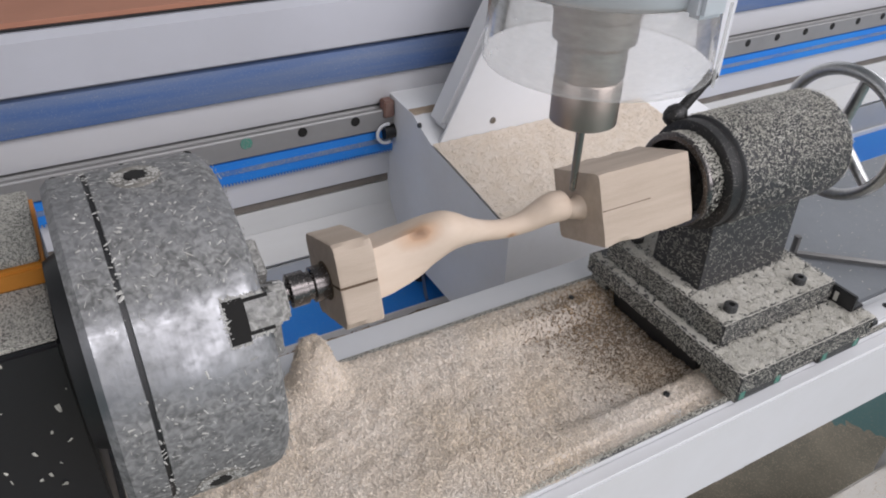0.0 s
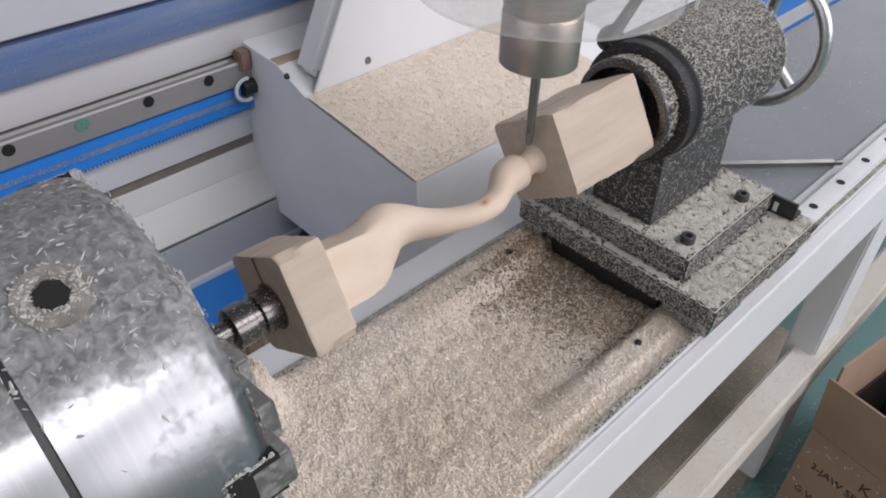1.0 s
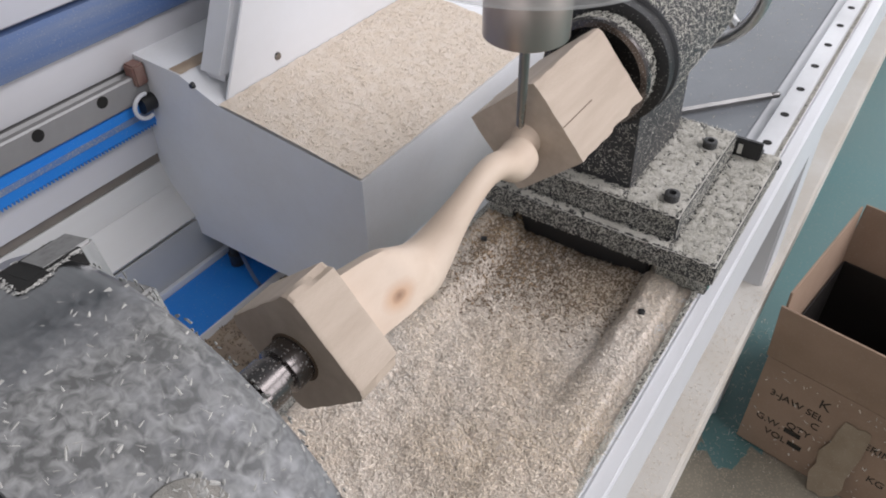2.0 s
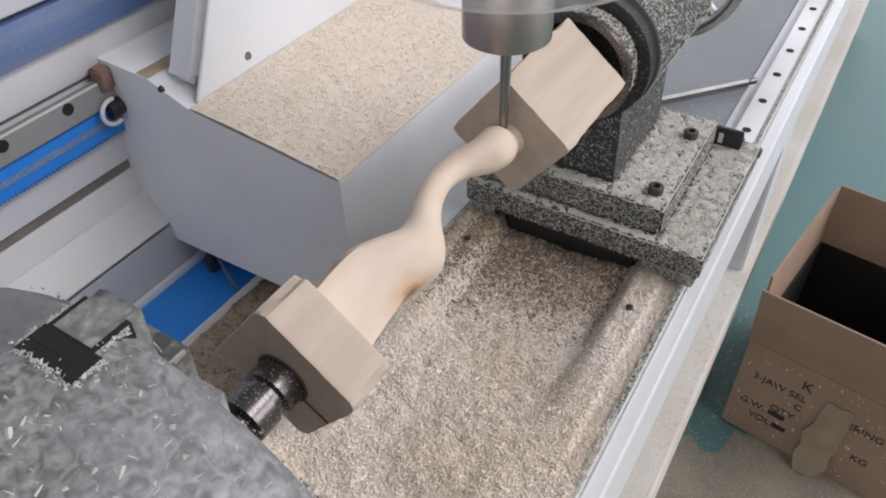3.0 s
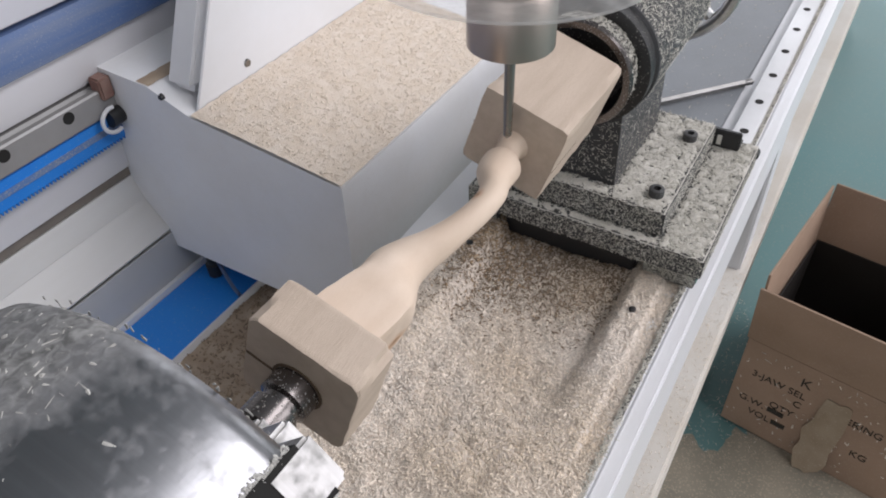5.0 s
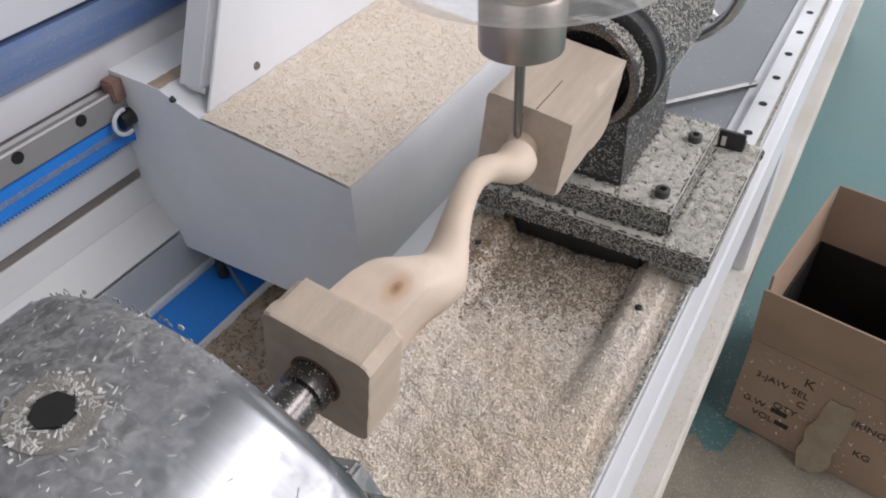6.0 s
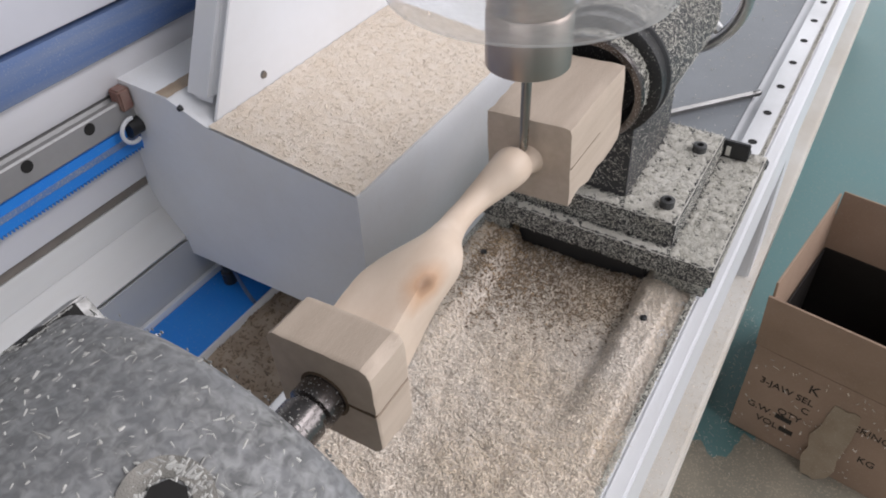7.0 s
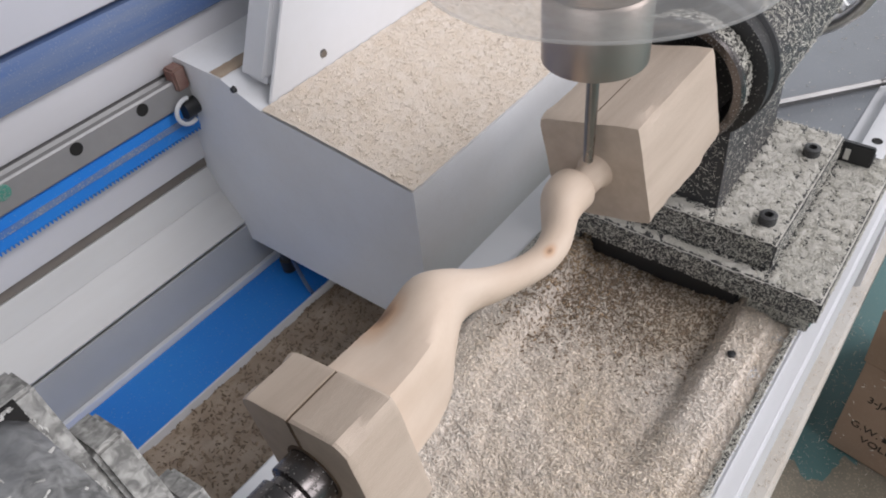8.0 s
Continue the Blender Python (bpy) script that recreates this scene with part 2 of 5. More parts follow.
def dusty_metal(name, metal_colour, rough, dust_colour, low, high, zones=None):
    """Turned metal under an uneven soft film of dust, with fine flecks."""
    m = bpy.data.materials.new(name)
    t, n, l, b = nodes_of(m)
    tc = n.new("ShaderNodeTexCoord")
    tot = None
    for scale, detail, weight in ((14, 3, 0.50), (90, 4, 0.28), (300, 3, 0.22)):
        no = n.new("ShaderNodeTexNoise")
        no.inputs["Scale"].default_value, no.inputs["Detail"].default_value = scale, detail
        l.new(tc.outputs["Object"], no.inputs[0])
        ma = n.new("ShaderNodeMath")
        ma.operation = "MULTIPLY_ADD"
        ma.inputs[1].default_value = weight
        l.new(no.outputs[0], ma.inputs[0])
        if tot is None:
            ma.inputs[2].default_value = 0
        else:
            l.new(tot, ma.inputs[2])
        tot = ma.outputs[0]
    if zones:
        sep = n.new("ShaderNodeSeparateXYZ")
        l.new(tc.outputs["Object"], sep.inputs[0])
        neg = n.new("ShaderNodeMath")
        neg.operation = "MULTIPLY"
        neg.inputs[1].default_value = -1
        l.new(sep.outputs["Y"], neg.inputs[0])
        at = n.new("ShaderNodeMath")
        at.operation = "ARCTAN2"
        l.new(neg.outputs[0], at.inputs[0])
        l.new(sep.outputs["Z"], at.inputs[1])
        un = n.new("ShaderNodeMapRange")
        un.inputs[1].default_value, un.inputs[2].default_value = -math.pi, math.pi
        l.new(at.outputs[0], un.inputs[0])
        cr = n.new("ShaderNodeValToRGB")
        for u, v in zones:
            el = cr.color_ramp.elements.new(u)
            el.color = (v, v, v, 1)
        cr.color_ramp.elements.remove(cr.color_ramp.elements[0])
        cr.color_ramp.elements.remove(cr.color_ramp.elements[-1])
        l.new(un.outputs[0], cr.inputs[0])
        zo = n.new("ShaderNodeMath")
        zo.operation = "MULTIPLY_ADD"
        zo.inputs[1].default_value = 0.30
        l.new(cr.outputs[0], zo.inputs[0])
        l.new(tot, zo.inputs[2])
        tot = zo.outputs[0]
    mr = n.new("ShaderNodeMapRange")
    mr.inputs[1].default_value, mr.inputs[2].default_value = low, high
    l.new(tot, mr.inputs[0])
    lines = n.new("ShaderNodeTexNoise")
    mp = n.new("ShaderNodeMapping")
    mp.inputs["Scale"].default_value = (60, 1, 1)
    l.new(tc.outputs["Object"], mp.inputs[0])
    l.new(mp.outputs[0], lines.inputs[0])
    lines.inputs["Scale"].default_value = 12
    mc = n.new("ShaderNodeMix")
    mc.data_type = "RGBA"
    mc.inputs[6].default_value = (*metal_colour, 1)
    mc.inputs[7].default_value = (*[0.8 * c for c in metal_colour], 1)
    l.new(lines.outputs[0], mc.inputs[0])
    mx = n.new("ShaderNodeMix")
    mx.data_type = "RGBA"
    grain = n.new("ShaderNodeTexNoise")
    grain.inputs["Scale"].default_value, grain.inputs["Detail"].default_value = 260, 5
    grain.inputs["Distortion"].default_value = 0.7
    l.new(tc.outputs["Object"], grain.inputs[0])
    gr = n.new("ShaderNodeMapRange")
    gr.inputs[1].default_value, gr.inputs[2].default_value = 0.38, 0.70
    l.new(grain.outputs[0], gr.inputs[0])
    dc = n.new("ShaderNodeMix")
    dc.data_type = "RGBA"
    dc.inputs[6].default_value = (*[0.62 * c for c in dust_colour], 1)
    dc.inputs[7].default_value = (*[1.80 * c for c in dust_colour], 1)
    l.new(gr.outputs[0], dc.inputs[0])
    l.new(dc.outputs[2], mx.inputs[7])
    l.new(mr.outputs[0], mx.inputs[0])
    l.new(mc.outputs[2], mx.inputs[6])
    l.new(mx.outputs[2], b.inputs["Base Color"])
    for socket, a0, a1 in (("Metallic", 1.0, 0.0), ("Roughness", rough, 0.9)):
        q = n.new("ShaderNodeMapRange")
        q.inputs[3].default_value, q.inputs[4].default_value = a0, a1
        l.new(mr.outputs[0], q.inputs[0])
        l.new(q.outputs[0], b.inputs[socket])
    bp = n.new("ShaderNodeBump")
    bp.inputs["Strength"].default_value, bp.inputs["Distance"].default_value = 0.22, 0.0005
    l.new(mr.outputs[0], bp.inputs["Height"])
    l.new(bp.outputs[0], b.inputs["Normal"])
    return m


CLEAN = [(0.639, 0.711), (0.894, 1.0), (0.0, 0.055), (0.22, 0.305)]      # wiped stretches of the chuck's girth
ZONES = [(0.001, 0.0), (0.05, 0.0), (0.085, 0.9), (0.20, 0.8), (0.225, 0.1), (0.30, 0.0), (0.33, 0.9), (0.48, 0.8), (0.62, 1.0), (0.65, 0.0), (0.70, 0.1), (0.735, 1.0), (0.875, 1.0), (0.905, 0.0), (0.999, 0.0)]
M_CHUCK = dusty_metal("dusty_turned_steel", (0.33, 0.333, 0.345), 0.30, (0.172, 0.172, 0.168), 0.50, 0.82, ZONES)
M_JAW = dusty_metal("dusty_jaw_steel", (0.36, 0.355, 0.35), 0.34, (0.25, 0.245, 0.23), 0.42, 0.60)


def clear_plastic(name, haze):
    m = bpy.data.materials.new(name)
    t, n, l, b = nodes_of(m)
    n.remove(b)
    out = n["Material Output"]
    tr = n.new("ShaderNodeBsdfTransparent")
    tr.inputs[0].default_value = (0.97, 0.97, 0.97, 1)
    tl = n.new("ShaderNodeBsdfTranslucent")
    tl.inputs[0].default_value = (0.9, 0.9, 0.88, 1)
    dd = n.new("ShaderNodeBsdfDiffuse")
    dd.inputs[0].default_value = (0.8, 0.79, 0.77, 1)
    df = n.new("ShaderNodeMixShader")
    df.inputs[0].default_value = 0.5
    l.new(dd.outputs[0], df.inputs[1])
    l.new(tl.outputs[0], df.inputs[2])
    gl = n.new("ShaderNodeBsdfGlossy")
    gl.inputs["Roughness"].default_value = 0.12
    no = n.new("ShaderNodeTexNoise")
    no.inputs["Scale"].default_value, no.inputs["Detail"].default_value = 14, 3
    mr = n.new("ShaderNodeMapRange")
    mr.inputs[1].default_value, mr.inputs[2].default_value = 0.3, 0.75
    mr.inputs[3].default_value, mr.inputs[4].default_value = haze * 0.85, haze * 1.2
    l.new(no.outputs[0], mr.inputs[0])
    a = n.new("ShaderNodeMixShader")
    l.new(mr.outputs[0], a.inputs[0])
    l.new(tr.outputs[0], a.inputs[1])
    l.new(df.outputs[0], a.inputs[2])
    lw = n.new("ShaderNodeFresnel")
    lw.inputs[0].default_value = 1.18
    c = n.new("ShaderNodeMixShader")
    l.new(lw.outputs[0], c.inputs[0])
    l.new(a.outputs[0], c.inputs[1])
    l.new(gl.outputs[0], c.inputs[2])
    l.new(c.outputs[0], out.inputs[0])
    return m


M_CLEAR = clear_plastic("dusty_clear_plastic", 0.33)


def knotted(m, knots):
    """Adds brown knots with a darker heart to a wood, at places in the thing's own space."""
    t, n, l, b = nodes_of(m)
    src = b.inputs["Base Color"].links[0].from_socket
    tc = n.new("ShaderNodeTexCoord")
    for (x, y, z), r in knots:
        wob = n.new("ShaderNodeTexNoise")
        wob.inputs["Scale"].default_value = 90
        l.new(tc.outputs["Object"], wob.inputs[0])
        d = n.new("ShaderNodeVectorMath")
        d.operation = "SUBTRACT"
        d.inputs[1].default_value = (x, y, z)
        l.new(tc.outputs["Object"], d.inputs[0])
        sq = n.new("ShaderNodeVectorMath")
        sq.operation = "MULTIPLY"
        sq.inputs[1].default_value = (0.6, 1, 1)
        l.new(d.outputs[0], sq.inputs[0])
        ln = n.new("ShaderNodeVectorMath")
        ln.operation = "LENGTH"
        l.new(sq.outputs[0], ln.inputs[0])
        ad = n.new("ShaderNodeMath")
        ad.operation = "MULTIPLY_ADD"
        ad.inputs[1].default_value = r * 0.9
        l.new(wob.outputs[0], ad.inputs[0])
        l.new(ln.outputs["Value"], ad.inputs[2])
        for edge, colour in ((2.6 * r, (0.50, 0.28, 0.15)), (1.35 * r, (0.16, 0.08, 0.04))):
            mr = n.new("ShaderNodeMapRange")
            mr.inputs[1].default_value, mr.inputs[2].default_value = edge, edge * 0.45
            mr.inputs[3].default_value, mr.inputs[4].default_value = 0, 0.75
            l.new(ad.outputs[0], mr.inputs[0])
            mx = n.new("ShaderNodeMix")
            mx.data_type = "RGBA"
            mx.inputs[7].default_value = (*colour, 1)
            l.new(mr.outputs[0], mx.inputs[0])
            l.new(src, mx.inputs[6])
            src = mx.outputs[2]
    l.new(src, b.inputs["Base Color"])


knotted(M_WOODCUT, [((0.313, 0.002, 0.024), 0.0058), ((0.300, 0.020, -0.008), 0.0035), ((0.398, -0.002, -0.010), 0.0018)])


# ---- mesh helpers ----
def box(bm, x0, x1, y0, y1, z0, z1, bevel=0.0, m=None):
    v = bmesh.ops.create_cube(bm, size=1)["verts"]
    bmesh.ops.transform(bm, matrix=Matrix.Translation(((x0 + x1) / 2, (y0 + y1) / 2, (z0 + z1) / 2)) @ Matrix.Diagonal((x1 - x0, y1 - y0, z1 - z0, 1)), verts=v)
    if bevel:
        e = {e for q in v for e in q.link_edges}
        r = bmesh.ops.bevel(bm, geom=list(e), offset=bevel, segments=2, affect="EDGES")
        v = list({q for f in r["faces"] for q in f.verts} | {q for q in v if q.is_valid})
    if m is not None:
        bmesh.ops.transform(bm, matrix=m, verts=v)
    return bm


def prism(bm, points, x0, x1):
    """A closed outline in (y, z), drawn out along x."""
    a = [bm.verts.new((x0, y, z)) for y, z in points]
    b = [bm.verts.new((x1, y, z)) for y, z in points]
    n = len(points)
    fs = [bm.faces.new(a), bm.faces.new(b[::-1])]
    for i in range(n):
        fs.append(bm.faces.new((a[i], b[i], b[(i + 1) % n], a[(i + 1) % n])))
    bmesh.ops.recalc_face_normals(bm, faces=fs)
    return bm


def turned(bm, profile, seg=48, m=None, caps=True):
    """A profile of (x, radius) turned round the x axis."""
    rings, poles = [], []
    for x, r in profile:
        if r < 1e-6:
            rings.append([bm.verts.new((x, 0, 0))])
        else:
            rings.append([bm.verts.new((x, r * math.cos(2 * math.pi * i / seg), r * math.sin(2 * math.pi * i / seg))) for i in range(seg)])
    fs = []
    for a, b in zip(rings, rings[1:]):
        for i in range(seg):
            j = (i + 1) % seg
            q = [a[i % len(a)], b[i % len(b)], b[j % len(b)], a[j % len(a)]]
            q = list(dict.fromkeys(q))
            if len(q) > 2:
                fs.append(bm.faces.new(q))
    for ring in (rings[0], rings[-1]):
        if caps and len(ring) > 1:
            fs.append(bm.faces.new(ring))
    bmesh.ops.recalc_face_normals(bm, faces=fs)
    if m is not None:
        bmesh.ops.transform(bm, matrix=m, verts=[v for r in rings for v in r])
    return bm


def mesh_of(name, bm, material, smooth=35):
    me = bpy.data.meshes.new(name)
    bm.to_mesh(me)
    bm.free()
    me.materials.append(material)
    if smooth:
        me.polygons.foreach_set("use_smooth", [True] * len(me.polygons))
        me.set_sharp_from_angle(angle=radians(smooth))
    return me


def part(name, bm, material, parent, label="", smooth=35):
    """One mesh object under a thing or a part; its geometry is given in the thing's own space."""
    o = new(name, mesh_of(name, bm, material, smooth))
    o.parent = parent
    if parent is not None and parent.parent is not None:
        o.matrix_parent_inverse = Matrix()
    return tagged(o, label)


def thing(name, m, label, category, group="", kind=""):
    o = new(name)
    o.empty_display_size = 0.05
    o.matrix_world = m
    return tagged(o, label, category, group, kind)


def solid(name, bm, material, label="", category="", kind="", group="", smooth=35, m=None):
    o = new(name, mesh_of(name, bm, material, smooth))
    if m is not None:
        o.matrix_world = m
    return tagged(o, label, category, group, kind)


B = bmesh.new
UP = Matrix.Rotation(-math.pi / 2, 4, "Y")       # turns the x axis up to z



def chips(name, points, normals, material, length=0.0034, width=0.0007, parent=None, label="", lift=0.0004, tilt=0.35, seed=1, curl=1.0):
    """Loose slivers of wood, each a small three-sided prism of its own, joined in one mesh."""
    rng = np.random.default_rng(seed)
    p, nn = np.asarray(points, float), np.asarray(normals, float)
    N = len(p)
    v = rng.normal(size=(N, 3))
    v -= nn * np.sum(v * nn, 1, keepdims=True)
    v /= np.linalg.norm(v, axis=1, keepdims=True)
    v = v + nn * rng.normal(0, tilt, (N, 1))
    v /= np.linalg.norm(v, axis=1, keepdims=True)
    w = np.cross(nn, v)
    w /= np.linalg.norm(w, axis=1, keepdims=True)
    u = np.cross(v, w)
    L = (length * rng.lognormal(0, 0.35, (N, 1)))
    W = (width * rng.lognormal(0, 0.3, (N, 1)))
    c = p + nn * (lift + W * 0.3)
    bow = u * L * rng.uniform(-0.12, 0.22, (N, 1)) * curl
    co = np.stack([c - v * L / 2 - w * W, c - v * L / 2 + w * W, c - v * L / 2 * 0.9 + u * W * 0.7,
                   c + bow - w * W, c + bow + w * W, c + bow + u * W * 0.7,
                   c + v * L / 2 - w * W * 0.5, c + v * L / 2 + w * W * 0.5, c + v * L / 2 * 0.9 + u * W * 0.5], 1).reshape(-1, 3)
    q = np.array([[0, 1, 4], [0, 4, 3], [1, 2, 5], [1, 5, 4], [2, 0, 3], [2, 3, 5], [3, 4, 7], [3, 7, 6], [4, 5, 8], [4, 8, 7], [5, 3, 6], [5, 6, 8], [0, 2, 1], [6, 7, 8]])
    f = (q[None] + 9 * np.arange(N)[:, None, None]).reshape(-1, 3)
    me = bpy.data.meshes.new(name)
    me.from_pydata(co.tolist(), [], f.tolist())
    me.materials.append(material)
    o = new(name, me)
    o.parent = parent
    return tagged(o, label, "" if parent else "wood chips", "", "stuff")


def sheet(name, xs, ys, height, material, label, category):
    """A heaped surface z = height(x, y) over a grid, closed below by a skirt."""
    vs = [(x, y, height(x, y)) for y in ys for x in xs]
    n = len(xs)
    fs = [(j * n + i, j * n + i + 1, (j + 1) * n + i + 1, (j + 1) * n + i) for j in range(len(ys) - 1) for i in range(n - 1)]
    me = bpy.data.meshes.new(name)
    me.from_pydata(vs, [], fs)
    me.materials.append(material)
    me.polygons.foreach_set("use_smooth", [True] * len(me.polygons))
    return tagged(new(name, me), label, category, "", "stuff")


def spread(count, x0, x1, y0, y1, height, seed):
    """Random places on a heaped surface, with its normals."""
    rng = np.random.default_rng(seed)
    p = np.column_stack([rng.uniform(x0, x1, count), rng.uniform(y0, y1, count), np.zeros(count)])
    nn = np.zeros((count, 3))
    e = 0.002
    for k in range(count):
        x, y = p[k, 0], p[k, 1]
        z = height(x, y)
        p[k, 2] = z
        g = Vector(((z - height(x + e, y)) / e, (z - height(x, y + e)) / e, 1)).normalized()
        nn[k] = g
    return p, nn

# ---- hall ----
def hall():
    x0, x1, y0, y1, h = -4.0, 7.0, -4.0, 5.0, 4.2
    solid("floor", box(B(), x0, x1, y0, y1, -0.1, 0.0), M_FLOOR, "teal painted concrete workshop floor with wood dust", "floor", "structure")
    solid("ceiling", box(B(), x0, x1, y0, y1, h, h + 0.1), M_ROOF, "plain grey sheet hall ceiling", "ceiling", "structure")
    solid("wall_north", box(B(), x0, x1, y1, y1 + 0.2, 0, h), M_WALL, "plain pale plaster hall wall", "wall", "structure")
    # opening added in this unseen wall to house the fill lamp
    bm = B()
    box(bm, x0 - 0.2, x0, y0, -1.7, 0, h)
    box(bm, x0 - 0.2, x0, 2.3, y1, 0, h)
    box(bm, x0 - 0.2, x0, -1.7, 2.3, 0, 1.0)
    box(bm, x0 - 0.2, x0, -1.7, 2.3, 3.2, h)
    solid("wall_west", bm, M_WALL, "plain pale plaster hall wall with a wide opening", "wall", "structure")
    bm = B()
    box(bm, x0, 0.5, y0 - 0.2, y0, 0, h)
    box(bm, 5.5, x1, y0 - 0.2, y0, 0, h)
    box(bm, 0.5, 5.5, y0 - 0.2, y0, 0, 1.2)
    box(bm, 0.5, 5.5, y0 - 0.2, y0, 3.4, h)
    solid("wall_south", bm, M_WALL, "plain pale plaster hall wall with a wide opening", "wall", "structure")
    bm = B()
    box(bm, x1, x1 + 0.2, y0, -0.5, 0, h)
    box(bm, x1, x1 + 0.2, 3.5, y1, 0, h)
    box(bm, x1, x1 + 0.2, -0.5, 3.5, 0, 1.2)
    box(bm, x1, x1 + 0.2, -0.5, 3.5, 3.4, h)
    solid("wall_east", bm, M_WALL, "plain pale plaster hall wall with a wide opening", "wall", "structure")


hall()


# ---- bed of the lathe ----
def capsule_hole(bm, x, y, z, r, axis):
    m = Matrix.Translation((x, y, z)) @ (UP if axis == "z" else Matrix.Rotation(math.pi / 2, 4, "Z"))
    turned(bm, [(-0.001, r), (0.0006, r)], 14, m)


def lathe_bed():
    t = thing("lathe_bed", pose(0.6, 0.47, 0), "white steel lathe bed with a sawdust-filled trough", "machine bed")
    P = lambda n, bm, m, lab="": part(n, bm, m, t, lab)
    o = Matrix.Translation((-0.6, -0.47, 0))
    X0, X1 = -0.9, 3.2

    def put(n, bm, m, lab=""):
        bmesh.ops.transform(bm, matrix=o, verts=bm.verts)
        return P(n, bm, m, lab)
    put("front_beam", box(box(B(), X0, X1, 0.352, 0.366, 0.572, 0.660, 0.002), X0, X1, 0.366, 0.403, 0.56, 0.664), M_WHITE, "white enamelled beam edge")
    put("edge_strip", box(B(), 0.42, X1, 0.3662, 0.3695, 0.6642, 0.6672, 0.0005), M_CAST, "black rubber strip speckled with chips")
    put("rear_edge_strip", box(B(), 0.20, X1, 0.5615, 0.5675, 0.6602, 0.6650, 0.0008), M_CAST_HEAVY, "dust-caked strip behind the trough")
    put("rear_beam", box(B(), X0, X1, 0.537, 0.604, 0.52, 0.660, 0.003), M_WHITE)
    put("trough_bottom", box(B(), X0, X1, 0.403, 0.537, 0.52, 0.55), M_GREY)
    put("bed_plate", box(B(), 0.745, X1, 0.403, 0.604, 0.655, 0.668, 0.001), M_PLATE, "grey dusty steel bed plate")
    put("lower_beam", box(B(), X0, X1, 0.345, 0.388, 0.25, 0.31, 0.004), M_WHITE_DUSTY, "dusty white lower tube")
    put("lower_rear_beam", box(B(), X0, X1, 0.62, 0.68, 0.25, 0.31, 0.004), M_WHITE_DUSTY)
    for x, y in ((0.519, 0.394), (0.527, 0.540)):
        put("flange_bolt", turned(B(), [(-0.008, 0.0028), (0.0022, 0.0028), (0.0026, 0.002)], 12, Matrix.Translation((x, y, 0.669)) @ UP), M_BLACK, "small dark bolt in the flange")
    for x in (-0.6, 1.02, 2.6):
        put("leg", box(B(), x, x + 0.08, 0.356, 0.40, 0.0, 0.572, 0.003), M_WHITE)
        put("leg", box(B(), x, x + 0.08, 0.62, 0.68, 0.0, 0.56, 0.003), M_WHITE)
    return t


lathe_bed()


def linear_rail(name, m, x0, x1, first, pitch, w, h, label, steel, hole_at=0.0):
    """A ground guide rail along x with counterbored bolt holes; its top looks along +z."""
    t = thing(name, m, label, "linear rail")
    prof = [(-w / 2, 0), (w / 2, 0), (w / 2, h * 0.35), (w * 0.40, h * 0.5), (w / 2, h * 0.68), (w / 2, h * 0.94), (w * 0.44, h), (-w * 0.44, h), (-w / 2, h * 0.94), (-w / 2, h * 0.68), (-w * 0.40, h * 0.5), (-w / 2, h * 0.35)]
    part("rail", prism(B(), prof, x0, x1), steel, t)
    x = first
    while x < x1:
        if x > x0:
            part("bolt_hole", turned(B(), [(-0.002, w * 0.22), (0.0004, w * 0.22)], 16, Matrix.Translation((x, hole_at, h)) @ UP), M_HOLE, t, "dark counterbored bolt hole")
        x += pitch
    return t


linear_rail("front_rail", pose(0, 0.380, 0.6645), 0.742, 3.0, 0.796, 0.062, 0.020, 0.0115, "ground steel guide rail on the front beam", M_RAIL_BRIGHT)


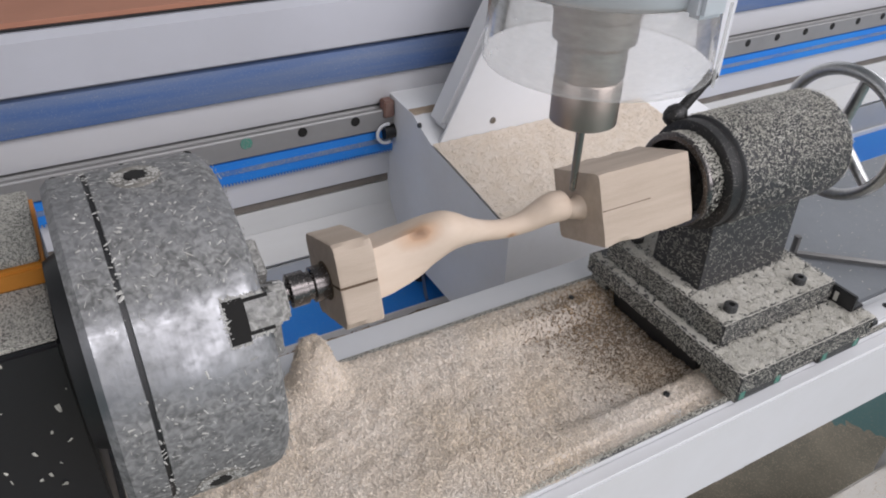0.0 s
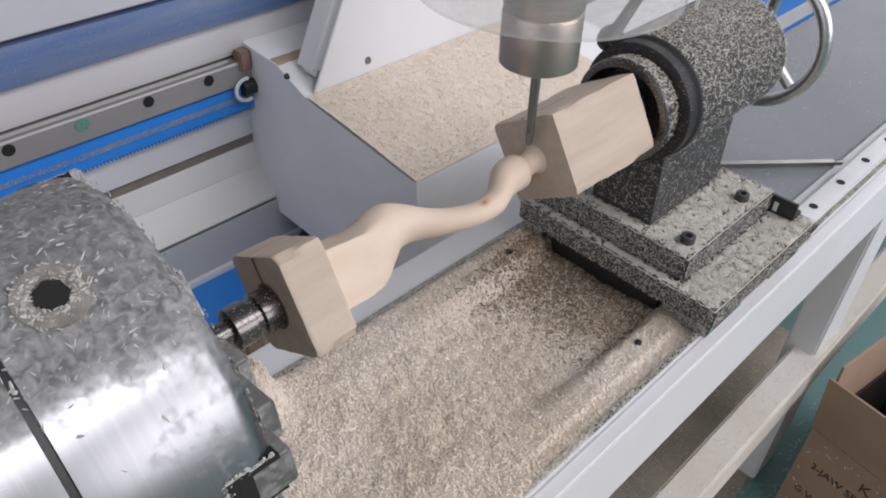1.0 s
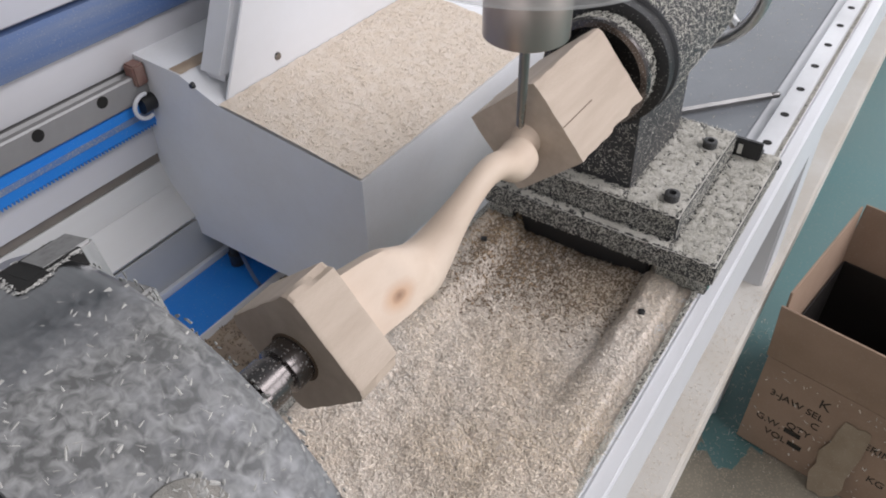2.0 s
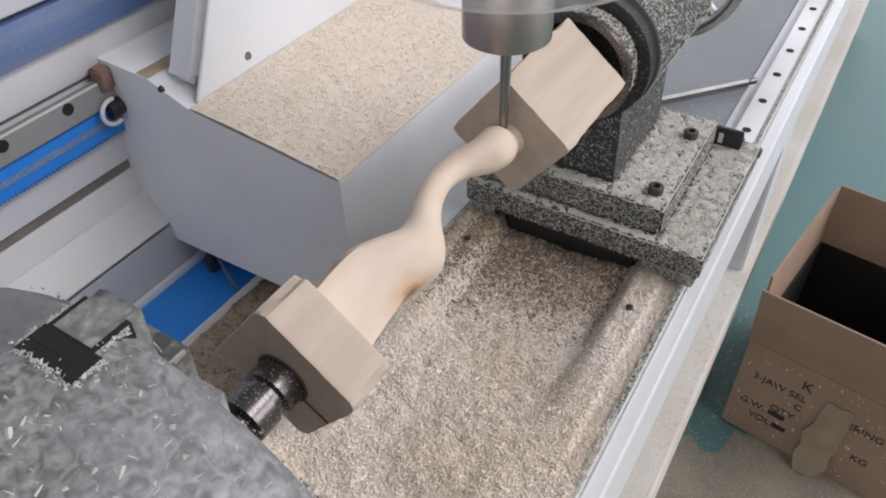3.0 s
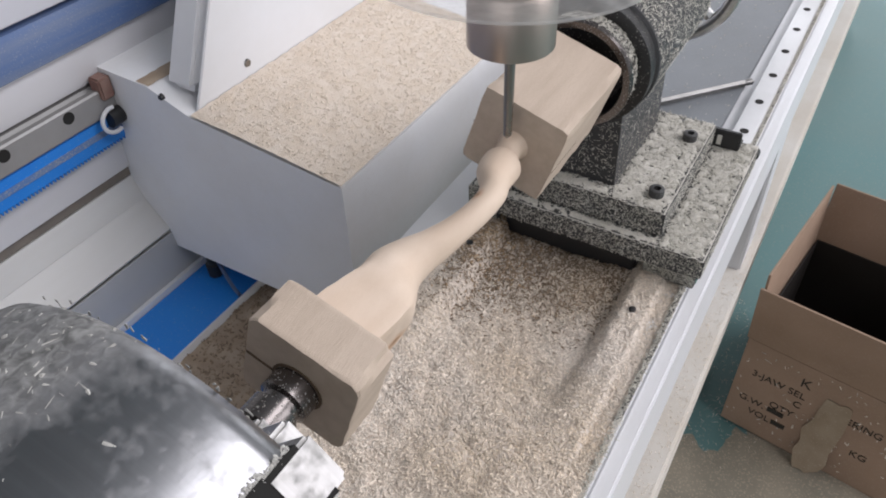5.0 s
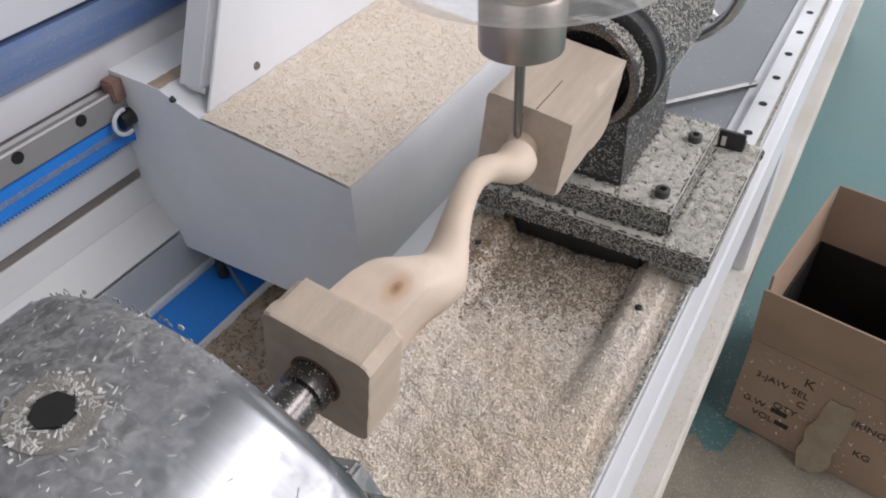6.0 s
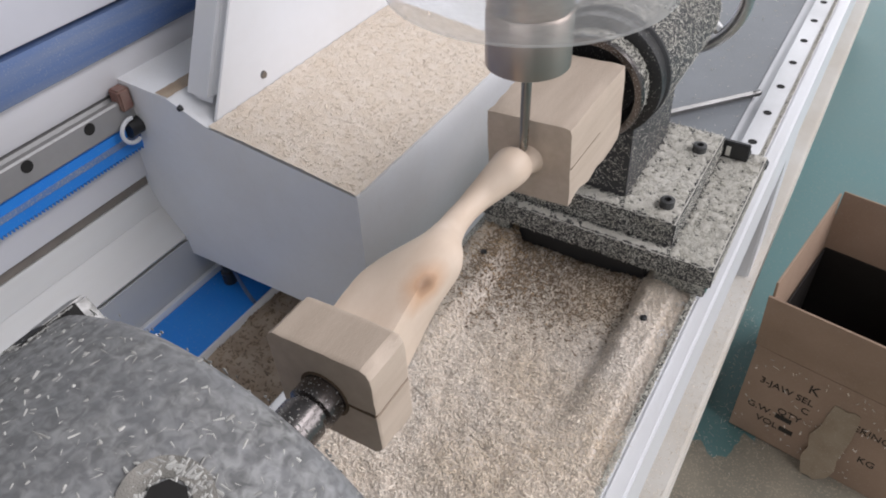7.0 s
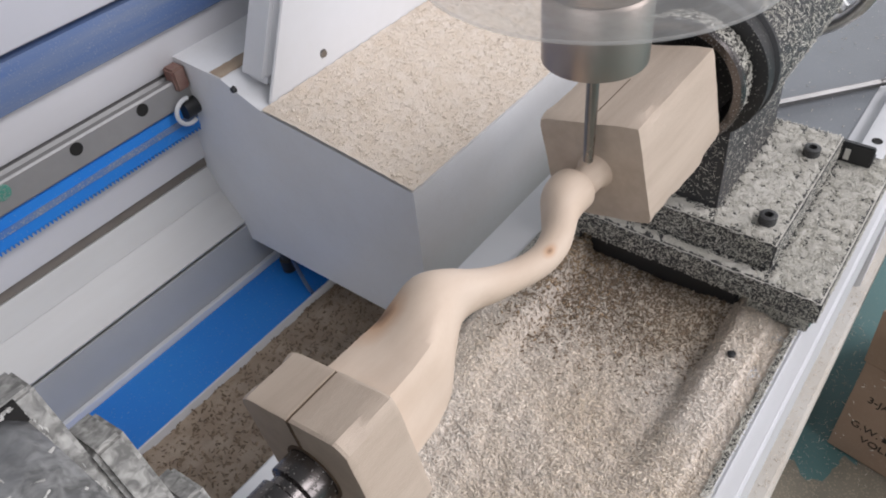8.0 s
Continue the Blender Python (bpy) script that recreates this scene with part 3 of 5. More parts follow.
# ---- rear beam with its rail, rack and covers ----
def rear_gantry_beam():
    X0, X1 = -1.6, 3.6
    t = thing("rear_gantry_beam", pose(0.5, 1.2, 0), "white and blue enamelled machine beam carrying rail and rack", "machine beam")
    o = Matrix.Translation((-0.5, -1.2, 0))

    def put(n, bm, m, lab=""):
        bmesh.ops.transform(bm, matrix=o, verts=bm.verts)
        return part(n, bm, m, t, lab)
    put("beam_body", box(B(), X0, X1, 1.045, 1.30, 0.42, 0.842, 0.004), M_BEAM, "pale grey enamelled box beam")
    put("upper_cover", prism(B(), [(1.044, 0.770), (1.030, 0.775), (1.030, 0.835), (1.044, 0.842)], X0, X1), M_BEAM)
    # black strip painted in as the shadow line below the top plate
    put("top_gap_shade", box(B(), X0, X1, 1.046, 1.06, 0.8440, 0.8458), M_BLACK, "black strip for the shadow gap under the top plate")
    put("blue_ledge", prism(B(), [(1.044, 0.728), (1.022, 0.728), (1.022, 0.742), (1.030, 0.768), (1.044, 0.768)], X0, X1), M_BLUE_DUSTY, "blue enamelled ledge with dust")
    put("rail_seat", prism(B(), [(1.044, 0.680), (1.034, 0.680), (1.030, 0.690), (1.030, 0.724), (1.044, 0.724)], X0, X1), M_PANEL)
    put("rack_dust", box(B(), X0, X1, 1.0205, 1.0219, 0.622, 0.629), M_RACK_DUST, "line of dust on the rack")
    put("rack_bar", box(B(), X0, X1, 1.022, 1.044, 0.608, 0.641, 0.001), M_BLUE, "blue painted gear rack")
    bm = B()
    x = -0.5
    while x < 0.75:
        prism_x = [(x, 0.6085), (x + 0.0034, 0.6085), (x + 0.0024, 0.6035), (x + 0.0010, 0.6035)]
        a = [bm.verts.new((px, 1.024, pz)) for px, pz in prism_x]
        b = [bm.verts.new((px, 1.043, pz)) for px, pz in prism_x]
        bm.faces.new(a[::-1]); bm.faces.new(b)
        for i in range(4):
            bm.faces.new((a[i], a[(i + 1) % 4], b[(i + 1) % 4], b[i]))
        x += 0.00471
    put("rack_teeth", bm, M_BLUE)
    put("lower_cover", prism(B(), [(1.044, 0.560), (1.036, 0.560), (1.036, 0.602), (1.044, 0.602)], X0, X1), M_PANEL)
    put("seam_strip", prism(B(), [(1.044, 0.545), (1.041, 0.545), (1.041, 0.558), (1.044, 0.558)], X0, X1), M_GRIME, "grimy brown seam")
    put("guard_apron", prism(B(), [(1.044, 0.543), (1.041, 0.543), (1.030, 0.512), (1.044, 0.512)], X0, X1), M_GUARD, "soiled sheet apron")
    put("chip_guard", prism(B(), [(1.044, 0.5115), (1.030, 0.5115), (1.000, 0.472), (1.002, 0.468), (1.044, 0.50)], X0, X1), M_GUARD, "dusty off-white sheet guard")
    put("top_plate", box(B(), X0, X1, 1.05, 1.32, 0.846, 0.852), M_SALMON, "salmon primed top plate")
    return t


rear_gantry_beam()
rear_rail = linear_rail("rear_rail", Matrix.Translation((0, 1.0435, 0.660)) @ Matrix.Rotation(math.pi / 2, 4, "X"), -1.5, 3.5, -1.499, 0.080, 0.032, 0.026, "dusty ground steel guide rail on the rear beam", M_RAIL, 0.006)


part("hole_plug", turned(B(), [(0.0002, 0.0085), (0.0012, 0.008)], 16, Matrix.Translation((0.341, 0.006, 0.026)) @ UP), M_GREEN, rear_rail, "green plastic hole plug")


def lower_shelf():
    X0, X1 = -1.6, 3.6
    t = thing("rear_shelf", pose(0.5, 0.9, 0), "blue enamelled rear shelf beside a sawdust pan", "machine frame")
    o = Matrix.Translation((-0.5, -0.9, 0))

    def put(n, bm, m, lab=""):
        bmesh.ops.transform(bm, matrix=o, verts=bm.verts)
        return part(n, bm, m, t, lab)
    put("shelf_plate", box(B(), X0, X1, 0.895, 0.985, 0.34, 0.400, 0.002), M_BLUE, "bright blue enamelled plate")
    put("shelf_lip", box(B(), X0, X1, 0.9852, 0.992, 0.34, 0.408, 0.001), M_WHITE)
    put("shelf_back", prism(B(), [(0.9925, 0.36), (1.04, 0.36), (1.04, 0.438), (1.0015, 0.466), (0.9985, 0.466), (0.9925, 0.405)], X0, X1), M_GREY, "grey sheet back of the shelf")
    put("shelf_front_edge", box(B(), X0, X1, 0.8925, 0.8948, 0.36, 0.4035), M_WHITE, "thin white edge of the shelf")
    put("pan", box(B(), X0, X1, 0.604, 0.8945, 0.33, 0.345), M_GREY)
    return t


lower_shelf()


# ---- chuck ----
def chuck_thing():
    t = thing("lathe_chuck", pose(0.100, AY, AZ), "dusty three-jaw turned steel lathe chuck, turning", "chuck")
    R = 0.100
    part("chuck_body", turned(B(), [(0, 0.03), (0, R - 0.004), (0.004, R), (0.0205, R), (0.021, R - 0.0015), (0.0232, R - 0.0015), (0.0237, R), (0.079, R), (0.084, R - 0.0015), (0.088, R - 0.006), (0.088, 0.02), (0.07, 0.02)], 128), M_CHUCK, t)
    part("seam", turned(B(), [(0.0209, R - 0.0011), (0.0233, R - 0.0011)], 96), M_BLACK, t, "dark seam packed with dust")
    rng = np.random.default_rng(5)
    for k in range(3):
        a = math.radians(120 * k)
        m = Matrix.Rotation(a, 4, "X")
        sock = part("key_socket", turned(B(), [(-0.002, 0.0138), (0.0010, 0.0132), (0.0010, 0.0068), (-0.012, 0.0068)], 28, m @ Matrix.Translation((0.047, 0, R - 0.0006)) @ UP), M_SOCKET, t, "chuck key socket packed with chips")
        part("socket_hole", turned(B(), [(-0.012, 0.0066), (0.0013, 0.0062)], 7, m @ Matrix.Translation((0.047, 0, R)) @ UP), M_HOLE, sock, "dark key hole")
        ang = rng.uniform(0, 2 * math.pi, 260)
        rad = rng.normal(0.0098, 0.0024, 260)
        pts = [m @ Vector((0.047 + r * math.cos(q), r * math.sin(q), math.sqrt(R * R - (r * math.sin(q)) ** 2) + 0.001)) for q, r in zip(ang, rad)]
        nrm = [(m.to_3x3() @ Vector((0, 0, 1))) for q in ang]
        chips("socket_dust", pts, nrm, M_CHIP_GREY, 0.0018, 0.0004, t, "", -0.0006, 0.12, 40 + k, 0.4)
        m2 = Matrix.Rotation(a + math.radians(60), 4, "X")
        bm = B()
        box(bm, 0.070, 0.0887, -0.0096, 0.0096, R - 0.0065, R + 0.0002, 0, m2)
        box(bm, 0.0655, 0.0757, -0.0125, 0.0105, 0.05, R + 0.0001, 0, m2)
        part("jaw_slot", bm, M_HOLE, t, "dark open jaw slot")
        edge = []
        for _ in range(420):
            side = rng.integers(0, 5)
            if side == 0:
                edge.append((0.0652 + rng.normal(0, 0.0008), rng.uniform(-0.0125, 0.0105)))
            elif side == 1:
                edge.append((rng.uniform(0.0655, 0.0757), -0.0127 + rng.normal(0, 0.0008)))
            elif side == 2:
                edge.append((rng.uniform(0.0655, 0.0757), 0.0107 + rng.normal(0, 0.0008)))
            else:
                edge.append((rng.uniform(0.075, 0.087), (0.0098 if side == 3 else -0.0098) + rng.normal(0, 0.0009)))
        pts = [m2 @ Vector((a_, b_, math.sqrt(R * R - b_ * b_) + 0.0004)) for a_, b_ in edge]
        chips("slot_dust", pts, [m2.to_3x3() @ Vector((0, 0, 1))] * len(pts), M_CHIP_GREY, 0.0011, 0.00032, t, "", -0.0003, 0.08, 60 + k, 0.3)
        bm = B()
        box(bm, 0.0750, 0.094, -0.0088, 0.0088, 0.016, R + 0.0006, 0.0012, m2)
        box(bm, 0.094, 0.104, -0.0105, 0.0105, 0.014, 0.074, 0.0015, m2)
        box(bm, 0.104, 0.112, -0.0105, 0.0105, 0.012, 0.040, 0.0015, m2)
        part("jaw", bm, M_JAW, t, "stepped steel jaw dulled with dust")
    n = 3400
    ang = rng.uniform(0, 2 * math.pi, n)
    turn = (np.arctan2(-np.cos(ang), np.sin(ang)) + math.pi) / (2 * math.pi) + rng.normal(0, 0.008, n)
    keep = ~np.any([(turn > a0) & (turn < a1) for a0, a1 in CLEAN], axis=0) | (rng.uniform(0, 1, n) < 0.05)
    ang = ang[keep]
    xs = rng.uniform(0.006, 0.086, len(ang))
    rr = np.where(xs > 0.079, R - (xs - 0.079) * 0.5, R)
    nn = np.column_stack([np.zeros(len(ang)), np.cos(ang), np.sin(ang)])
    chips("clinging_dust", np.column_stack([xs, rr * np.cos(ang), rr * np.sin(ang)]), nn, M_CHIP_GREY, 0.0022, 0.00045, t, "", -0.0004, 0.01, 9, 0.0)
    n = 1500
    ang = rng.uniform(0, 2 * math.pi, n)
    rad = np.sqrt(rng.uniform(0.03 ** 2, R ** 2, n)) * 0.97
    chips("face_dust", np.column_stack([np.full(n, 0.0885), rad * np.cos(ang), rad * np.sin(ang)]), np.tile([1.0, 0, 0], (n, 1)), M_CHIP_GREY, 0.0016, 0.0005, t, "", 0.0, 0.08, 10, 0.3)
    return t


chuck = chuck_thing()

# ---- workpiece ----
# stations of the carved leg: x, the centre's offset from the axis, radius, squareness
LEG = [(0.2735, 0.0, 0.0, 0.0218, 1.0), (0.2795, 0.0, 0.0, 0.0215, 1.0), (0.290, 0.0015, 0.000, 0.0212, 1.0), (0.300, 0.003, 0.0005, 0.0208, 0.95), (0.312, 0.0045, 0.002, 0.0202, 0.55), (0.325, 0.0053, 0.0075, 0.0178, 0.2), (0.338, 0.005, 0.0118, 0.0150, 0),
       (0.350, 0.0053, 0.0085, 0.0125, 0), (0.362, 0.006, 0.0015, 0.0100, 0), (0.375, 0.0062, -0.0045, 0.0083, 0), (0.388, 0.006, -0.009, 0.0077, 0), (0.400, 0.0057, -0.0108, 0.0076, 0), (0.411, 0.0056, -0.0092, 0.0084, 0),
       (0.420, 0.0055, -0.0045, 0.0099, 0), (0.428, 0.0055, 0.0002, 0.0113, 0), (0.436, 0.0053, 0.0018, 0.0122, 0), (0.4425, 0.0050, 0.0016, 0.0122, 0), (0.4450, 0.0048, 0.0015, 0.0112, 0), (0.4458, 0.0035, 0.001, 0.0088, 0), (0.449, 0.001, 0.0, 0.0080, 0), (0.454, 0.0, 0.0, 0.0084, 0), (0.4585, 0.0, 0.0, 0.0105, 0)]


def sawn_block(x0, x1, s, worn, seed, groove=None, rows=14, per=12):
    """A square block with chipped, unevenly rounded edges, and a saw kerf (half width, depth) along one face if asked."""
    pts = []
    for k in range(4):
        m = Matrix.Rotation(-math.pi / 2 * k, 2)
        line = [(-s + 2 * s * i / per, s) for i in range(per)]
        if groove and k == 0:
            h, deep = groove
            line = [q for q in line if q[0] < -h * 1.5] + [(-h, s), (-h, s - deep), (h, s - deep), (h, s)] + [q for q in line if q[0] > h * 1.5]
        pts += [m @ Vector(q) for q in line]
    bm = B()
    rings = []
    for j in range(rows + 1):
        x = x0 + (x1 - x0) * j / rows
        end = 0.97 if j in (0, rows) else 1.0
        ring = []
        for q in pts:
            near = max(0.0, min(abs(q.x), abs(q.y)) / s - 0.80) / 0.20
            rough = 0.5 + noise.noise(Vector((x * 75, q.x * 50 + seed, q.y * 50)))
            chip = 0.6 + noise.noise(Vector((q.x * 140, q.y * 140, x * 90 + seed)))
            k = 1 - worn * near * near * max(0.1, rough) / s
            if end < 1:
                k *= 1 - 0.0006 * max(0.0, chip) / s
            ring.append(bm.verts.new((x, q.x * k, q.y * k)))
        rings.append(ring)
    n = len(pts)
    for a, b in zip(rings, rings[1:]):
        for i in range(n):
            bm.faces.new((a[i], b[i], b[(i + 1) % n], a[(i + 1) % n]))
    bm.faces.new(rings[0]); bm.faces.new(rings[-1])
    bmesh.ops.recalc_face_normals(bm, faces=bm.faces)
    bmesh.ops.transform(bm, matrix=Matrix.Rotation(math.radians(45), 4, "X"), verts=bm.verts)
    return bm


def smooth_rows(rows, steps):
    """Catmull-Rom rows between the given ones."""
    out = []
    for i in range(len(rows) - 1):
        p = [np.array(rows[max(0, min(len(rows) - 1, i + k))]) for k in (-1, 0, 1, 2)]
        for j in range(steps):
            u = j / steps
            out.append(0.5 * (2 * p[1] + (p[2] - p[0]) * u + (2 * p[0] - 5 * p[1] + 4 * p[2] - p[3]) * u * u + (3 * p[1] - p[0] - 3 * p[2] + p[3]) * u ** 3))
    out.append(np.array(rows[-1]))
    return out


def workpiece_thing():
    t = thing("workpiece", pose(0.0, AY, AZ), "pale wooden chair leg half carved between square blocks", "workpiece")
    s = 0.0288
    part("tail_block", sawn_block(0.458, 0.547, s, 0.0016, 3, None, 22), M_WOOD, t, "square sawn wooden block with a fine crack", 20)
    part("crack", box(B(), 0.4585, 0.505, -0.0003, 0.0003, s - 0.002, s + 0.00012, 0, Matrix.Rotation(math.radians(45), 4, "X")), M_CRACK, t, "fine dark crack in the grain")
    part("crack", box(B(), 0.4585, 0.497, 0.0037, 0.0043, -s - 0.00012, -s + 0.002, 0, Matrix.Rotation(math.radians(45), 4, "X")), M_CRACK, t, "fine dark crack in the grain")
    part("head_block", sawn_block(0.248, 0.274, s, 0.0032, 8, (0.0009, 0.006), 20), M_WOOD, t, "short sawn wooden block with a saw kerf", 20)
    q45 = Matrix.Rotation(math.radians(45), 4, "X")
    bm = B()
    box(bm, 0.2478, 0.2739, -0.0010, 0.0010, s - 0.006, s - 0.0008, 0, q45)
    box(bm, 0.2475, 0.2486, -0.0006, 0.0006, s - 0.017, s - 0.005, 0, q45)
    part("saw_kerf", bm, M_CRACK, t, "dark saw kerf")
    part("centre_bore", turned(B(), [(0.2475, 0.0), (0.2475, 0.0135), (0.2490, 0.0135)], 24), M_CRACK, t, "dark bore round the drive centre")
    bm = B()
    rings = []
    seg = 48
    for x, dy, dz, r, sq in smooth_rows(LEG, 4):
        ring = []
        for i in range(seg):
            q = 2 * math.pi * i / seg
            c, sn = math.cos(q), math.sin(q)
            flat = 0.83 / max(abs(math.cos(q - math.pi / 4)), abs(math.sin(q - math.pi / 4)))
            k = 1 + sq * (min(flat, 1.14) - 1)
            k *= 1 + 0.012 * noise.noise(Vector((x * 120, c * 2, sn * 2)))
            ring.append(bm.verts.new((x, dy + r * k * c, dz + r * k * sn)))
        rings.append(ring)
    for a, b in zip(rings, rings[1:]):
        for i in range(seg):
            bm.faces.new((a[i], b[i], b[(i + 1) % seg], a[(i + 1) % seg]))
    bm.faces.new(rings[0]); bm.faces.new(rings[-1])
    bmesh.ops.recalc_face_normals(bm, faces=bm.faces)
    part("carved_leg", bm, M_WOODCUT, t, "smooth freshly carved curved leg with brown knots", 50)
    return t


workpiece = workpiece_thing()


def drive_centre():
    t = thing("drive_centre", pose(0.187, AY, AZ), "oily dark steel drive centre gripped in the chuck", "drive centre")
    part("shank", turned(B(), [(0.0, 0.0065), (0.036, 0.0065), (0.036, 0.006)], 24), M_OILY, t)
    part("pin", turned(B(), [(0.008, 0.002), (0.034, 0.002)], 12, Matrix.Translation((0, 0.012, -0.010))), M_OILY, t)
    part("collar", turned(B(), [(0.034, 0.009), (0.035, 0.0115), (0.046, 0.0115), (0.047, 0.0095), (0.050, 0.0095), (0.051, 0.012), (0.062, 0.012), (0.0625, 0.0105)], 32), M_OILY, t)
    return t


drive = drive_centre()


# ---- tailstock ----
def tailstock():
    t = thing("tailstock", pose(0.65, AY, 0.668), "black cast tailstock with handwheel covered in wood chips", "tailstock")
    o = Matrix.Translation((-0.65, -AY, -0.668))

    def put(n, bm, m, lab="", parent=t):
        bmesh.ops.transform(bm, matrix=o, verts=bm.verts)
        return part(n, bm, m, parent, lab)
    put("slide_plate", box(B(), 0.560, 0.735, 0.357, 0.560, 0.682, 0.702, 0.0015), M_CAST, "thick base plate heaped with dust")
    for x in (0.566, 0.672):
        put("rail_shoe", box(B(), x, x + 0.058, 0.361, 0.402, 0.666, 0.6818, 0.001), M_CAST, "rail shoe dulled with dust")
        put("rail_shoe", box(B(), x, x + 0.058, 0.534, 0.558, 0.666, 0.6818, 0.001), M_CAST, "rail shoe dulled with dust")
        for k in (0.004, 0.048):
            put("end_cap", box(B(), x + k, x + k + 0.006, 0.3603, 0.362, 0.669, 0.6845), M_GREEN, "green plastic end cap")
    # assumed black block, added so the opening under the slide reads dark
    put("clamp_shoe", box(B(), 0.572, 0.70, 0.410, 0.530, 0.60, 0.6818, 0.002), M_BLACK, "assumed black clamping shoe filling the dark opening under the slide")
    put("base_plate", box(B(), 0.572, 0.715, 0.395, 0.548, 0.7022, 0.725, 0.0015), M_CAST, "stepped plate heaped with dust")
    put("post", prism(B(), [(AY - 0.03, 0.725), (AY + 0.03, 0.725), (AY + 0.028, 0.80), (AY - 0.028, 0.80)], 0.587, 0.695), M_CAST_LIGHT, "plain upright post")
    ax = Matrix.Translation((0, AY, AZ))
    put("barrel", turned(B(), [(0.586, 0.04), (0.586, 0.046), (0.588, 0.0485), (0.716, 0.0485), (0.722, 0.045), (0.722, 0.02)], 64, ax), M_CAST_LIGHT, "round barrel furred with pale chips")
    put("front_ring", turned(B(), [(0.573, 0.036), (0.573, 0.045), (0.574, 0.047), (0.584, 0.047), (0.5865, 0.046)], 64, ax), M_FLECK, "black ring flecked with chips")
    put("quill_cup", turned(B(), [(0.580, 0.037), (0.5575, 0.039), (0.556, 0.0395), (0.555, 0.0385), (0.555, 0.034), (0.572, 0.030), (0.572, 0.0)], 48, ax), M_FLECK, "black cup flecked with chips")
    put("cup_rim", turned(B(), [(0.5545, 0.0345), (0.5545, 0.0390), (0.556, 0.0402), (0.559, 0.0402), (0.560, 0.0392)], 48, ax, False), M_OILY, "worn dark rim dulled with dust")
    put("live_centre", turned(B(), [(0.572, 0.013), (0.553, 0.012), (0.546, 0.0)], 24, ax), M_STEEL)
    put("shaft", turned(B(), [(0.721, 0.008), (0.775, 0.008)], 20, ax), M_STEEL)
    bm = B()
    wr, rr, N, S = 0.060, 0.006, 56, 12
    vs = [[bm.verts.new((0.763 + rr * math.cos(b), AY + (wr + rr * math.sin(b)) * math.cos(a), AZ + (wr + rr * math.sin(b)) * math.sin(a))) for b in [2 * math.pi * j / S for j in range(S)]] for a in [2 * math.pi * i / N for i in range(N)]]
    for i in range(N):
        for j in range(S):
            bm.faces.new((vs[i][j], vs[(i + 1) % N][j], vs[(i + 1) % N][(j + 1) % S], vs[i][(j + 1) % S]))
    bmesh.ops.recalc_face_normals(bm, faces=bm.faces)
    wheel = put("handwheel", bm, M_STEEL, "polished steel handwheel rim")
    for k in range(3):
        put("spoke", turned(B(), [(0.006, 0.006), (0.058, 0.005)], 12, Matrix.Translation((0.765, AY, AZ)) @ Matrix.Rotation(math.radians(120 * k + 10), 4, "X") @ UP), M_STEEL)
    for x, y in ((0.592, 0.409), (0.680, 0.409), (0.592, 0.53), (0.680, 0.53)):
        put("cap_screw", turned(B(), [(0, 0.006), (0.0085, 0.006), (0.009, 0.0052), (0.009, 0.003), (0.004, 0.003)], 20, Matrix.Translation((x, y, 0.723)) @ UP), M_CAST, "socket head cap screw")
    bm = B()
    box(bm, 0.7155, 0.7205, 0.372, 0.400, 0.7022, 0.7200, 0.001)
    box(bm, 0.7205, 0.734, 0.372, 0.400, 0.7022, 0.7062, 0.001)
    bracket = put("stop_bracket", bm, M_BLACK, "small black angle bracket")
    put("bracket_slot", box(B(), 0.7150, 0.7156, 0.388, 0.392, 0.7055, 0.7150), M_CHIP_PALE, "slot filled with pale dust")
    put("stop_screw", turned(B(), [(0, 0.005), (0.008, 0.005), (0.009, 0.004)], 14, Matrix.Translation((0.728, 0.360, 0.695))), M_BLACK)
    lever = Matrix.Translation((0.582, 0.508, 0.870)) @ Vector((0.030, -0.004, 0.034)).to_track_quat("X", "Z").to_matrix().to_4x4()
    put("lock_lever", turned(B(), [(-0.010, 0.003), (-0.0085, 0.0065), (-0.004, 0.0095), (0.002, 0.0100), (0.007, 0.0075), (0.010, 0.0048), (0.034, 0.0042), (0.046, 0.0052), (0.048, 0.003)], 20, lever), M_FLECK, "black lock lever with a round boss")
    put("lever_stud", turned(B(), [(-0.022, 0.005), (0.0, 0.005)], 14, Matrix.Translation((0.582, 0.506, 0.866)) @ UP), M_BLACK)
    return t


tailstock()


